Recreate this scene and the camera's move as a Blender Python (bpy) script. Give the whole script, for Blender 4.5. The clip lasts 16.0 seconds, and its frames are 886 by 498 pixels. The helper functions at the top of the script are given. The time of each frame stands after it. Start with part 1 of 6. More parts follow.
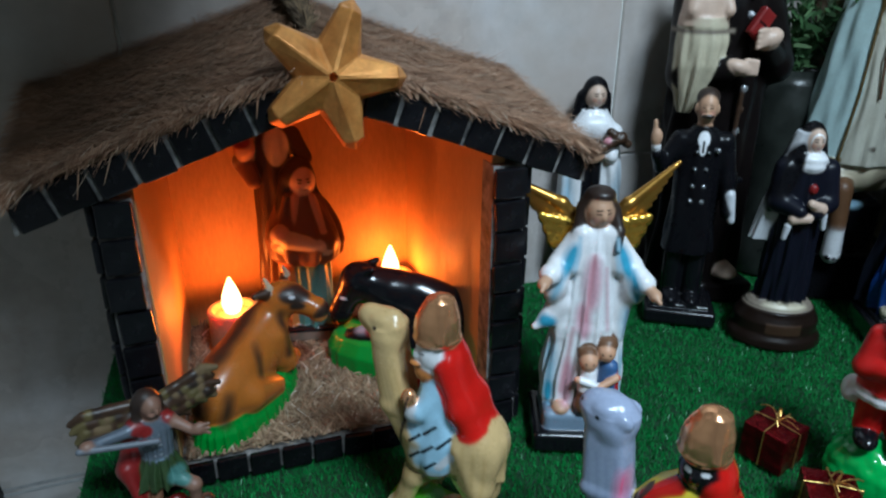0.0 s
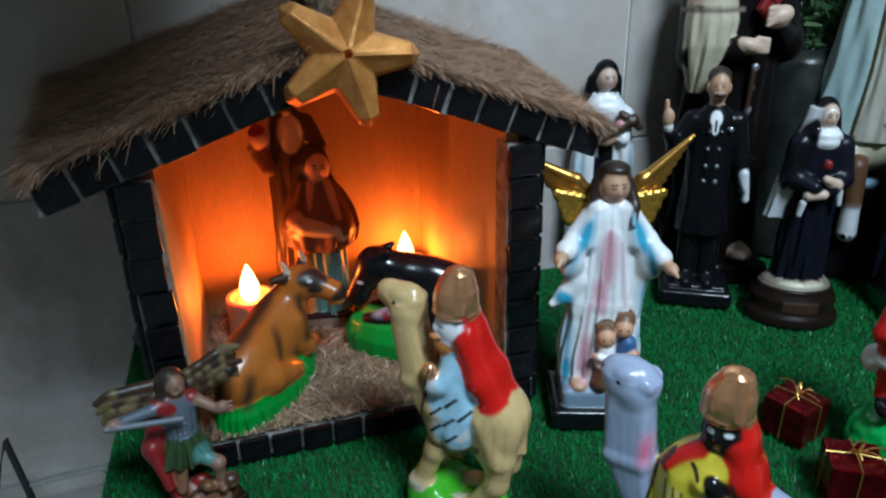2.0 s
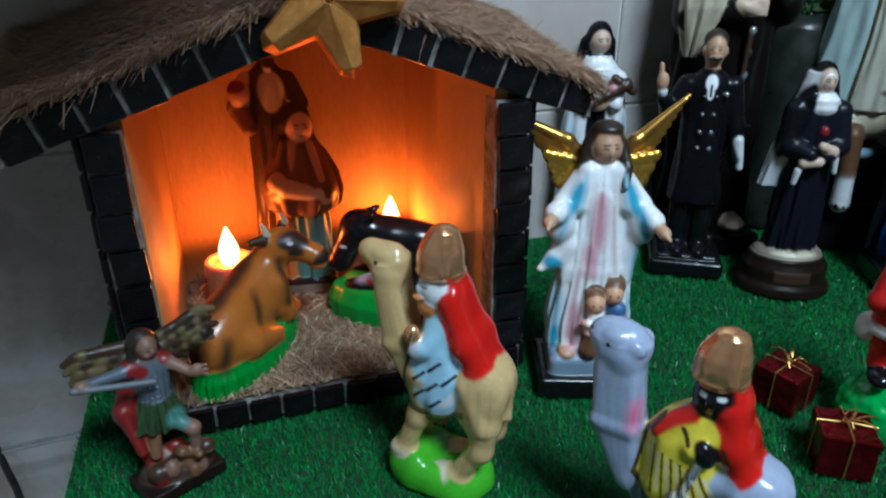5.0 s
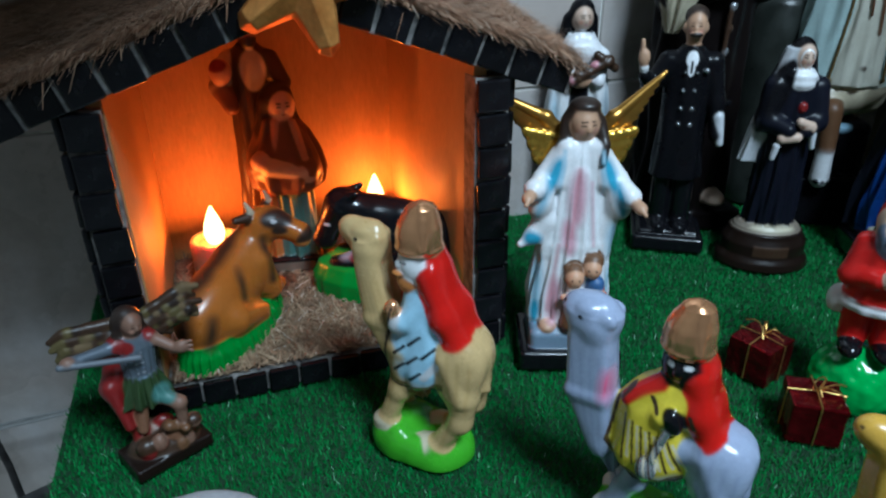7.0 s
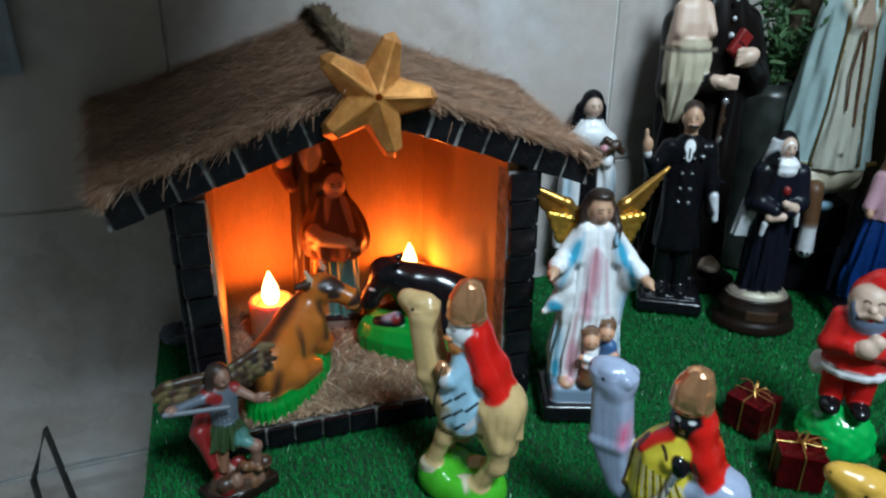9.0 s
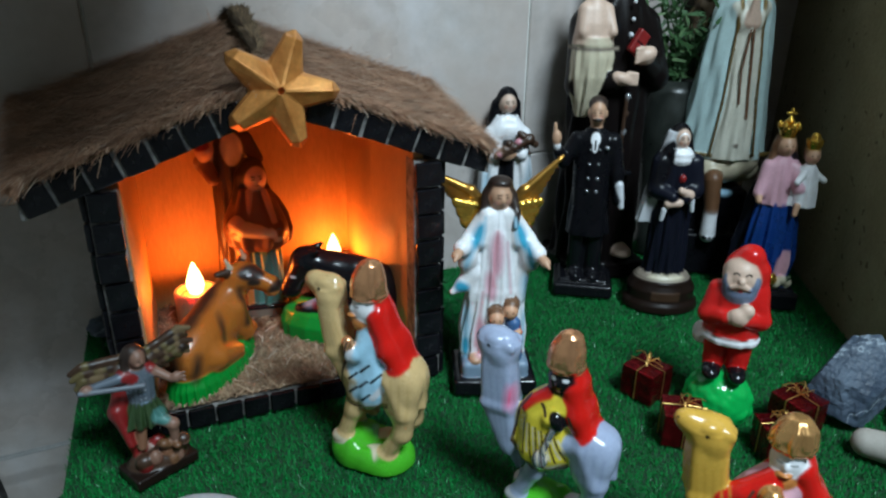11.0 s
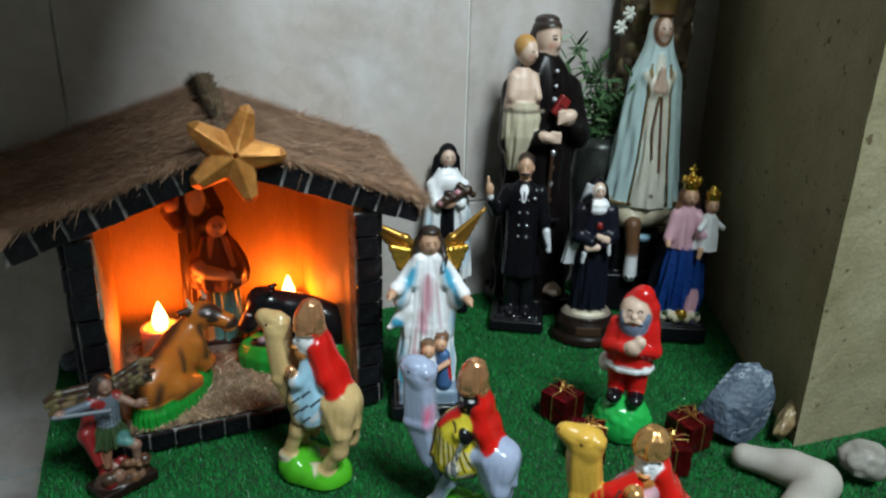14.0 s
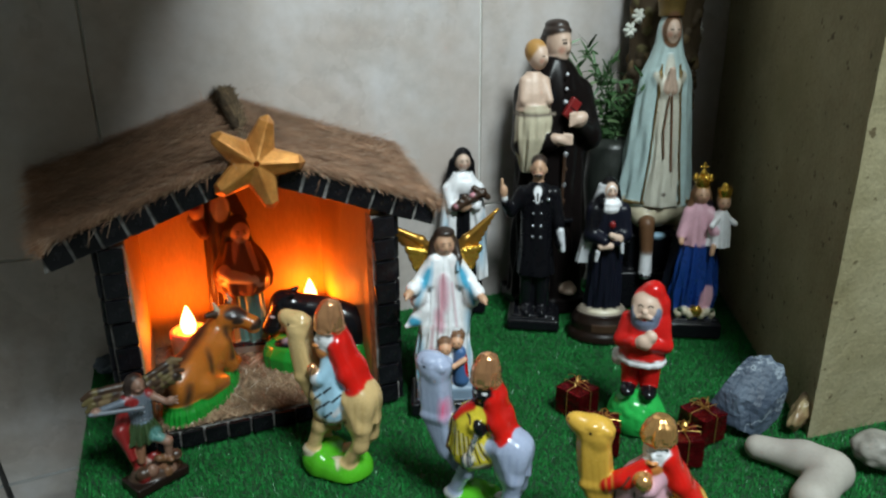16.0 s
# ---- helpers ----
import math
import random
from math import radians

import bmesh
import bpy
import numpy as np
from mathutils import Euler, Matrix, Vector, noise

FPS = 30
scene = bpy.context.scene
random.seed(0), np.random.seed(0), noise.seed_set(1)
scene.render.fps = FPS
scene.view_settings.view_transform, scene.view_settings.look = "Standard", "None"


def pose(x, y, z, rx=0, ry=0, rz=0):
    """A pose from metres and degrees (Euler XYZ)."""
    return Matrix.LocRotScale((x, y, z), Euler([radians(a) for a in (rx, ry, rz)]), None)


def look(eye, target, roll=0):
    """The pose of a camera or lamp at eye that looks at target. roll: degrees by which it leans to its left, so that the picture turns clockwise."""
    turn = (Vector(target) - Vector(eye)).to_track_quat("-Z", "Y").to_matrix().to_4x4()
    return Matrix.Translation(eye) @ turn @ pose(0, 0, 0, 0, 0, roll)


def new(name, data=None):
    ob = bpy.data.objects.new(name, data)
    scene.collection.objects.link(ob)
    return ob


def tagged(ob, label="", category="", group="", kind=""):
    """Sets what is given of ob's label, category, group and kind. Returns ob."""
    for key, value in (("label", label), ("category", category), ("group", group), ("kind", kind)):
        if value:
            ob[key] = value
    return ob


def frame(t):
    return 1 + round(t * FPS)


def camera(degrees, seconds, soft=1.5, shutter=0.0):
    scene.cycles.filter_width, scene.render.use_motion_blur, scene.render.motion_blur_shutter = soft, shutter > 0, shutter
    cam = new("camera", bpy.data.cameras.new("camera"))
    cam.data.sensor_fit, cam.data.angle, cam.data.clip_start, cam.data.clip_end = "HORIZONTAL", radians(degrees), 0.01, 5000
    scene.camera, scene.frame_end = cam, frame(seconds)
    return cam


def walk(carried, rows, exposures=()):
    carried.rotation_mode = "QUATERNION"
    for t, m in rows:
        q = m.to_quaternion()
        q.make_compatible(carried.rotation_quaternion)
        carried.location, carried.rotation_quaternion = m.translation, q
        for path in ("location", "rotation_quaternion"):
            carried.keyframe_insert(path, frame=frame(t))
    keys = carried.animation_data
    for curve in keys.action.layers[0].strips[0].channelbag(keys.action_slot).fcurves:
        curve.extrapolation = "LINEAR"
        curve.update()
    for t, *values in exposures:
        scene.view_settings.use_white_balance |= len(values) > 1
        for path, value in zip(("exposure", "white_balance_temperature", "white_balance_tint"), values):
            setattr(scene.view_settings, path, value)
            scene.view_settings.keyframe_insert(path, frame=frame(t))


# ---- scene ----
cam = camera(66.9, 16.0, 2.3)
METRES, EYE, TILT, LEAN, TURN = 0.45, 0.375, -23.05, -0.29, -17.84
ROWS = [
    (0.0, 0.0, 0.0, 0.0, 0.0, 0.0, -0.0),
    (0.5, -0.0029, 0.0033, -0.0028, 0.49, -0.15, 0.6),
    (1.0, -0.0011, 0.0095, -0.0184, 0.02, -0.74, 1.16),
    (1.5, 0.0032, 0.0013, -0.0302, -0.59, 0.33, 1.19),
    (2.0, -0.0106, -0.0067, -0.0409, 0.87, 0.24, 1.21),
    (2.5, -0.0112, -0.0031, -0.0407, 0.85, -0.11, 1.45),
    (3.0, -0.0153, -0.004, -0.0509, 0.47, -0.37, 1.12),
    (3.5, -0.0171, 0.0047, -0.0575, 0.32, -0.81, 0.93),
    (6.0, 0.0135, 0.0445, -0.0668, -0.26, -1.91, 0.67),
    (6.5, 0.0251, 0.0214, -0.0529, -0.13, -1.99, 1.46),
    (7.0, 0.0151, 0.0156, -0.0692, -0.66, -3.6, 1.06),
    (7.5, 0.011, 0.0007, -0.0649, -0.71, -3.36, 1.36),
    (8.0, -0.0332, -0.0661, -0.0294, -2.29, -0.46, -0.68),
    (8.5, -0.0497, -0.1425, -0.031, -1.13, -0.48, 0.41),
    (9.0, -0.0631, -0.172, -0.0173, -0.87, 0.31, 0.28),
    (9.5, -0.0621, -0.1922, -0.0362, -2.34, 0.13, 0.33),
    (10.0, -0.0359, -0.2184, -0.0454, -5.71, 0.81, 1.71),
    (12.5, 0.1158, -0.3512, -0.0802, -1.66, 0.1, 0.94),
    (13.0, 0.1067, -0.4054, -0.0862, -3.54, 1.25, 0.7),
    (13.5, 0.1067, -0.4615, -0.0664, -5.66, 2.73, 1.03),
    (14.0, 0.1144, -0.4773, -0.0549, -6.34, 3.69, 1.61),
    (14.5, 0.1249, -0.5077, -0.051, -4.32, 4.76, 1.73),
    (15.0, 0.159, -0.5561, -0.0305, -4.17, 6.34, 2.39),
    (15.5, 0.1601, -0.5347, -0.0529, -5.29, 5.27, 1.9),
    (16.0, 0.1306, -0.5321, -0.0722, -4.27, 4.26, 2.6),
]
EXPOSURES = [
    (0.0, -0.22, 5950, 11), (3.5, -0.08, 5950, 10), (6.0, -0.25, 5750, 9.5), (7.0, -0.20, 5750, 9.5), (7.5, -0.44, 5400, 9.5), (8.0, -0.12, 5950, 10), (10.0, -0.03, 6150, 10),
    (12.5, -0.13, 6450, 9.5), (14.0, 0.0, 6800, 10.5), (16.0, 0.04, 7000, 11.5),
]
walk(cam, [(t, pose(0, 0, EYE, TILT, LEAN, TURN) @ pose(METRES * x, METRES * y, METRES * z, 90 + pitch, roll, yaw)) for t, x, y, z, yaw, pitch, roll in ROWS], EXPOSURES)


# ---- light and room ----
world = bpy.data.worlds.new("room_dark")
scene.world = world
world.use_nodes = True
world.node_tree.nodes["Background"].inputs[0].default_value = (0.55, 0.75, 1.0, 1)
world.node_tree.nodes["Background"].inputs[1].default_value = 0.02


def area_lamp(name, eye, target, sx, sy, watts, colour):
    data = bpy.data.lights.new(name, "AREA")
    data.shape, data.size, data.size_y, data.energy, data.color = "RECTANGLE", sx, sy, watts, colour
    ob = new(name, data)
    ob.matrix_world = look(eye, target)
    return ob


LAMP = area_lamp("room_lamp", (0.36, -0.83, 1.82), (0.30, 0.35, 0.1), 0.55, 0.45, 60.0, (0.76, 0.93, 1.0))


def flame_lamp(name, place, watts):
    data = bpy.data.lights.new(name, "POINT")
    data.energy, data.color, data.shadow_soft_size = watts, (1.0, 0.150, 0.004), 0.005
    ob = new(name, data)
    ob.location = place
    return ob


# ---- materials ----
def nodes_of(name):
    m = bpy.data.materials.new(name)
    m.use_nodes = True
    n = m.node_tree.nodes
    return m, n, m.node_tree.links, n["Principled BSDF"]


def noise_node(n, l, scale, detail=4.0, coords="Object", rough=0.55, stretch=None):
    tc = n.new("ShaderNodeTexCoord")
    t = n.new("ShaderNodeTexNoise")
    t.inputs["Scale"].default_value, t.inputs["Detail"].default_value, t.inputs["Roughness"].default_value = scale, detail, rough
    if stretch:
        mp = n.new("ShaderNodeMapping")
        mp.inputs["Scale"].default_value = stretch
        l.new(tc.outputs[coords], mp.inputs[0])
        l.new(mp.outputs[0], t.inputs["Vector"])
    else:
        l.new(tc.outputs[coords], t.inputs["Vector"])
    return t


def ramp(n, l, source, stops):
    r = n.new("ShaderNodeValToRGB")
    while len(r.color_ramp.elements) < len(stops):
        r.color_ramp.elements.new(0.5)
    for e, (p, c) in zip(r.color_ramp.elements, stops):
        e.position, e.color = p, (*c, 1)
    l.new(source, r.inputs[0])
    return r


def mix(n, l, a, b, fac, mode="MIX"):
    m = n.new("ShaderNodeMix")
    m.data_type, m.blend_type = "RGBA", mode
    for sock, v in ((m.inputs[0], fac), (m.inputs[6], a), (m.inputs[7], b)):
        if isinstance(v, (int, float)):
            sock.default_value = v
        elif isinstance(v, tuple):
            sock.default_value = (*v, 1)
        else:
            l.new(v, sock)
    return m.outputs[2]


def bump(n, l, p, height, strength, dist):
    b = n.new("ShaderNodeBump")
    b.inputs["Strength"].default_value, b.inputs["Distance"].default_value = strength, dist
    l.new(height, b.inputs["Height"])
    l.new(b.outputs[0], p.inputs["Normal"])


def surface(name, dark, light, scale=30.0, rough=0.5, metal=0.0, bump_scale=200.0, bump_dist=0.0005, strength=0.5, coat=0.0, stretch=None, vary=0.0, rough_vary=0.15, coords="Object"):
    """Two-scale mottled surface: broad tone, fine grain, relief and uneven gloss."""
    m, n, l, p = nodes_of(name)
    broad = noise_node(n, l, scale, 5.0, coords, 0.6, stretch)
    col = ramp(n, l, broad.outputs[0], [(0.3, dark), (0.7, light)]).outputs[0]
    fine = noise_node(n, l, bump_scale, 3.0, coords, 0.6, stretch)
    grain = ramp(n, l, fine.outputs[0], [(0.3, (0.82, 0.82, 0.82)), (0.7, (1.0, 1.0, 1.0))]).outputs[0]
    col = mix(n, l, col, grain, 1.0, "MULTIPLY")
    if vary:
        oi = n.new("ShaderNodeObjectInfo")
        tone = ramp(n, l, oi.outputs["Random"], [(0.0, (1 - vary,) * 3), (1.0, (1.0,) * 3)]).outputs[0]
        col = mix(n, l, col, tone, 1.0, "MULTIPLY")
    l.new(col, p.inputs["Base Color"])
    r = ramp(n, l, broad.outputs[0], [(0.25, (max(rough - rough_vary, 0.03),) * 3), (0.75, (min(rough + rough_vary, 1.0),) * 3)])
    l.new(r.outputs[0], p.inputs["Roughness"])
    p.inputs["Metallic"].default_value = metal
    p.inputs["Coat Weight"].default_value = coat
    p.inputs["Coat Roughness"].default_value = 0.08
    bump(n, l, p, fine.outputs[0], strength, bump_dist)
    return m


def strand_material(name, stops, rough=0.6, low=0.7):
    """Loose fibres: every strand its own tone."""
    m, n, l, p = nodes_of(name)
    g = n.new("ShaderNodeNewGeometry")
    base = ramp(n, l, g.outputs["Random Per Island"], stops).outputs[0]
    patch = noise_node(n, l, 25.0, 3.0)
    tone = ramp(n, l, patch.outputs[0], [(0.3, (low, low, low)), (0.7, (1.0, 1.0, 1.0))]).outputs[0]
    l.new(mix(n, l, base, tone, 1.0, "MULTIPLY"), p.inputs["Base Color"])
    p.inputs["Roughness"].default_value = rough
    return m


def glowing(name, colour, strength, core=None):
    m, n, l, p = nodes_of(name)
    p.inputs["Base Color"].default_value = (*colour, 1)
    p.inputs["Emission Color"].default_value = (*colour, 1)
    p.inputs["Emission Strength"].default_value = strength
    return m


def painted_material():
    """Hand-painted figure: the paint colour, metal and gloss are attributes of the figure; grain, brush streaks and wear are added."""
    m, n, l, p = nodes_of("painted_figure")
    a = n.new("ShaderNodeAttribute")
    a.attribute_name = "paint"
    f = n.new("ShaderNodeAttribute")
    f.attribute_name = "finish"
    sep = n.new("ShaderNodeSeparateColor")
    l.new(f.outputs["Color"], sep.inputs[0])
    broad = noise_node(n, l, 60.0, 4.0)
    fine = noise_node(n, l, 420.0, 3.0)
    t1 = ramp(n, l, broad.outputs[0], [(0.3, (0.88, 0.87, 0.86)), (0.65, (1.0, 1.0, 1.0))]).outputs[0]
    t2 = ramp(n, l, fine.outputs[0], [(0.3, (0.92, 0.92, 0.92)), (0.7, (1.0, 1.0, 1.0))]).outputs[0]
    col = mix(n, l, mix(n, l, a.outputs["Color"], t1, 1.0, "MULTIPLY"), t2, 1.0, "MULTIPLY")
    l.new(col, p.inputs["Base Color"])
    l.new(sep.outputs[0], p.inputs["Metallic"])
    mm = n.new("ShaderNodeMath")
    mm.operation = "MULTIPLY_ADD"
    l.new(broad.outputs[0], mm.inputs[0])
    mm.inputs[1].default_value = 0.12
    l.new(sep.outputs[1], mm.inputs[2])
    l.new(mm.outputs[0], p.inputs["Roughness"])
    l.new(sep.outputs[2], p.inputs["Specular IOR Level"])
    bump(n, l, p, broad.outputs[0], 0.25, 0.0012)
    return m


PAINTED = painted_material()
WALL = surface("glazed_wall_tile", (0.45, 0.385, 0.345), (0.555, 0.54, 0.535), 4.0, 0.30, 0.0, 40.0, 0.0006, 0.25, rough_vary=0.12, coords="Object")
GROUT = surface("pale_grout", (0.62, 0.62, 0.58), (0.78, 0.78, 0.74), 30.0, 0.8)
PLASTER = surface("plain_plaster", (0.32, 0.32, 0.29), (0.41, 0.40, 0.37), 3.0, 0.8, 0.0, 60.0, 0.001)
STUCCO = surface("rough_stucco", (0.225, 0.19, 0.10), (0.335, 0.295, 0.18), 12.0, 0.9, 0.0, 190.0, 0.0016, 0.7)
BOARD = surface("table_board", (0.22, 0.19, 0.16), (0.35, 0.31, 0.27), 8.0, 0.6)
TURF = strand_material("turf_blades", [(0.0, (0.003, 0.12, 0.021)), (0.6, (0.004, 0.20, 0.037)), (0.99, (0.007, 0.27, 0.054)), (1.0, (0.4, 0.7, 0.5))], 0.6, 0.82)
TURF.node_tree.nodes["Principled BSDF"].inputs["Specular IOR Level"].default_value = 0.22
TURF_BACK = surface("turf_backing", (0.003, 0.03, 0.01), (0.006, 0.05, 0.016), 60.0, 0.8)
THATCH = strand_material("thatch_fibre", [(0.0, (0.24, 0.11, 0.058)), (0.5, (0.52, 0.28, 0.165)), (0.9, (0.74, 0.47, 0.31)), (1.0, (0.86, 0.68, 0.52))], 0.75, 0.5)
RIDGE = strand_material("ridge_fibre", [(0.0, (0.05, 0.028, 0.013)), (0.6, (0.11, 0.068, 0.032)), (1.0, (0.24, 0.155, 0.08))], 0.8, 0.5)
STRAW = strand_material("straw_fibre", [(0.0, (0.20, 0.12, 0.07)), (0.6, (0.36, 0.24, 0.14)), (0.95, (0.50, 0.37, 0.24)), (1.0, (0.8, 0.72, 0.6))], 0.8, 0.5)
THATCH_BED = surface("thatch_bed", (0.08, 0.05, 0.03), (0.18, 0.11, 0.06), 60.0, 0.9, stretch=(1, 1, 1), bump_dist=0.002)
BLACK_TILE = surface("black_glass_tile", (0.005, 0.005, 0.007), (0.012, 0.012, 0.015), 60.0, 0.22, 0.0, 200.0, 0.0008, 0.4, vary=0.5, rough_vary=0.12)
BLACK_TILE.node_tree.nodes["Principled BSDF"].inputs["Specular IOR Level"].default_value = 0.45
TILE_GLUE = surface("dried_tile_glue", (0.012, 0.012, 0.012), (0.36, 0.34, 0.32), 75.0, 0.8, bump_dist=0.001)
PANEL = surface("warm_fibreboard", (0.42, 0.25, 0.09), (0.52, 0.33, 0.13), 9.0, 0.6, 0.0, 160.0, 0.0003, 0.3, stretch=(3, 3, 0.6))
GOLD = surface("antique_gold_paint", (0.60, 0.21, 0.045), (0.95, 0.44, 0.12), 45.0, 0.42, 0.4, 220.0, 0.0008, 0.6)
WAX = surface("candle_plastic", (0.17, 0.15, 0.10), (0.24, 0.21, 0.15), 30.0, 0.5)
WAX.node_tree.nodes["Principled BSDF"].inputs["Subsurface Weight"].default_value = 0.25
FLAME = glowing("flame_bulb", (1.0, 0.62, 0.22), 7.0)
FOIL = surface("red_foil", (0.16, 0.006, 0.010), (0.36, 0.014, 0.022), 50.0, 0.18, 0.85, 90.0, 0.003, 0.8)
CORD = surface("gold_cord", (0.55, 0.30, 0.08), (0.9, 0.6, 0.2), 300.0, 0.35, 0.9)
ROCK = surface("grey_blue_rock", (0.022, 0.036, 0.062), (0.10, 0.135, 0.185), 30.0, 0.6, 0.0, 160.0, 0.002, 0.8)
def add_veins(m, colour, scale, width, coords="Object"):
    n, l = m.node_tree.nodes, m.node_tree.links
    p = n["Principled BSDF"]
    base = p.inputs["Base Color"].links[0].from_socket
    t = noise_node(n, l, scale, 6.0, coords, 0.55)
    line = ramp(n, l, t.outputs[0], [(0.5 - width, (0, 0, 0)), (0.5, (1, 1, 1)), (0.5 + width, (0, 0, 0))]).outputs[0]
    l.new(mix(n, l, base, colour, line), p.inputs["Base Color"])


def add_pits(m, colour, scale, level):
    n, l = m.node_tree.nodes, m.node_tree.links
    p = n["Principled BSDF"]
    base = p.inputs["Base Color"].links[0].from_socket
    t = noise_node(n, l, scale, 2.0, "Object", 0.5)
    spot = ramp(n, l, t.outputs[0], [(level, (0, 0, 0)), (level + 0.04, (1, 1, 1))]).outputs[0]
    l.new(mix(n, l, base, colour, spot), p.inputs["Base Color"])


add_pits(STUCCO, (0.09, 0.065, 0.03), 85.0, 0.67)


def add_clouds(m, colour, scale, lo, hi, amount):
    """Broad cloudy patches of a second tone, as in marbled glaze."""
    n, l = m.node_tree.nodes, m.node_tree.links
    p = n["Principled BSDF"]
    base = p.inputs["Base Color"].links[0].from_socket
    t = noise_node(n, l, scale, 6.0, "Object", 0.6)
    spot = ramp(n, l, t.outputs[0], [(lo, (0, 0, 0)), (hi, (amount, amount, amount))]).outputs[0]
    l.new(mix(n, l, base, colour, spot), p.inputs["Base Color"])


add_clouds(WALL, (0.66, 0.66, 0.69), 9.0, 0.48, 0.78, 0.7)
add_clouds(WALL, (0.47, 0.375, 0.32), 3.5, 0.42, 0.70, 0.65)
add_clouds(STUCCO, (0.20, 0.175, 0.085), 7.0, 0.45, 0.7, 0.7)
add_veins(ROCK, (0.26, 0.31, 0.36), 6.0, 0.006)
PEBBLE = surface("pale_pebble", (0.22, 0.205, 0.18), (0.37, 0.35, 0.31), 35.0, 0.6, 0.0, 200.0, 0.0008)
SLAB = surface("smooth_grey_pebble", (0.36, 0.36, 0.38), (0.46, 0.46, 0.48), 25.0, 0.55, 0.0, 260.0, 0.0004)
SHELL = surface("brown_shell", (0.16, 0.08, 0.04), (0.34, 0.27, 0.14), 60.0, 0.35, 0.0, 200.0, 0.001)
WIRE = surface("dark_wire", (0.03, 0.03, 0.03), (0.08, 0.08, 0.08), 60.0, 0.4, 0.6)
WIRE_PALE = surface("pale_wire", (0.35, 0.36, 0.36), (0.5, 0.5, 0.5), 60.0, 0.4, 0.4)
RED_PLASTIC = surface("red_plastic", (0.30, 0.02, 0.02), (0.45, 0.03, 0.03), 30.0, 0.4)
LEAF = strand_material("plant_leaf", [(0.0, (0.03, 0.08, 0.025)), (0.8, (0.07, 0.17, 0.06)), (1.0, (0.18, 0.28, 0.13))], 0.5)
PETAL = surface("white_petal", (0.62, 0.64, 0.56), (0.8, 0.8, 0.74), 80.0, 0.6)
VASE = surface("dark_vase", (0.012, 0.014, 0.012), (0.03, 0.035, 0.03), 30.0, 0.35)
CLOTH_PALE = surface("pale_blue_cloth", (0.45, 0.52, 0.62), (0.62, 0.68, 0.76), 40.0, 0.8)


# ---- mesh helpers ----
def mesh_object(name, bm, material, parent=None, label="", smooth=False):
    me = bpy.data.meshes.new(name)
    bm.to_mesh(me)
    bm.free()
    me.materials.append(material)
    if smooth:
        me.shade_smooth()
    ob = new(name, me)
    if parent:
        ob.parent = parent
    if label:
        ob["label"] = label
    return ob


def part(name, bm, material, parent, label="", smooth=False):
    return mesh_object(name, bm, material, parent, label, smooth)


def box_bm(x0, x1, y0, y1, z0, z1, bevel=0.0, segments=2):
    bm = bmesh.new()
    bmesh.ops.create_cube(bm, size=1.0, matrix=Matrix.Translation(((x0 + x1) / 2, (y0 + y1) / 2, (z0 + z1) / 2)) @ Matrix.Diagonal((x1 - x0, y1 - y0, z1 - z0, 1)))
    if bevel:
        bmesh.ops.bevel(bm, geom=bm.edges[:], offset=bevel, segments=segments, affect="EDGES", profile=0.5)
    return bm


def prism_bm(outline, axis_vec, bevel=0.0):
    """A slab: a closed outline of points pushed along a vector."""
    bm = bmesh.new()
    vs = [bm.verts.new(p) for p in outline]
    f = bm.faces.new(vs)
    ext = bmesh.ops.extrude_face_region(bm, geom=[f])
    bmesh.ops.translate(bm, vec=axis_vec, verts=[v for v in ext["geom"] if isinstance(v, bmesh.types.BMVert)])
    bmesh.ops.recalc_face_normals(bm, faces=bm.faces[:])
    if bevel:
        bmesh.ops.bevel(bm, geom=bm.edges[:], offset=bevel, segments=2, affect="EDGES", profile=0.5)
    return bm


def lathe_bm(profile, steps=28):
    """A turned form from (radius, height) pairs, closed at both ends."""
    bm = bmesh.new()
    rings = [[bm.verts.new((r * math.cos(2 * math.pi * i / steps), r * math.sin(2 * math.pi * i / steps), z)) for i in range(steps)] for r, z in profile]
    for a, b in zip(rings, rings[1:]):
        for i in range(steps):
            bm.faces.new((a[i], a[(i + 1) % steps], b[(i + 1) % steps], b[i]))
    bm.faces.new(rings[0][::-1])
    bm.faces.new(rings[-1])
    return bm


def tube_bm(points, radius, sides=8, bm=None):
    """A round wire along points."""
    bm = bm or bmesh.new()
    pts = [Vector(p) for p in points]
    rings = []
    for i, p in enumerate(pts):
        d = (pts[min(i + 1, len(pts) - 1)] - pts[max(i - 1, 0)]).normalized()
        q = d.to_track_quat("Z", "Y")
        rings.append([bm.verts.new(p + q @ Vector((radius * math.cos(2 * math.pi * k / sides), radius * math.sin(2 * math.pi * k / sides), 0))) for k in range(sides)])
    for a, b in zip(rings, rings[1:]):
        for k in range(sides):
            bm.faces.new((a[k], a[(k + 1) % sides], b[(k + 1) % sides], b[k]))
    bm.faces.new(rings[0][::-1])
    bm.faces.new(rings[-1])
    return bm


def empty(name, x, y, z, rz, label, category, group=""):
    ob = new(name)
    ob.matrix_world = pose(x, y, z, 0, 0, rz)
    ob.empty_display_size = 0.01
    return tagged(ob, label, category, group)


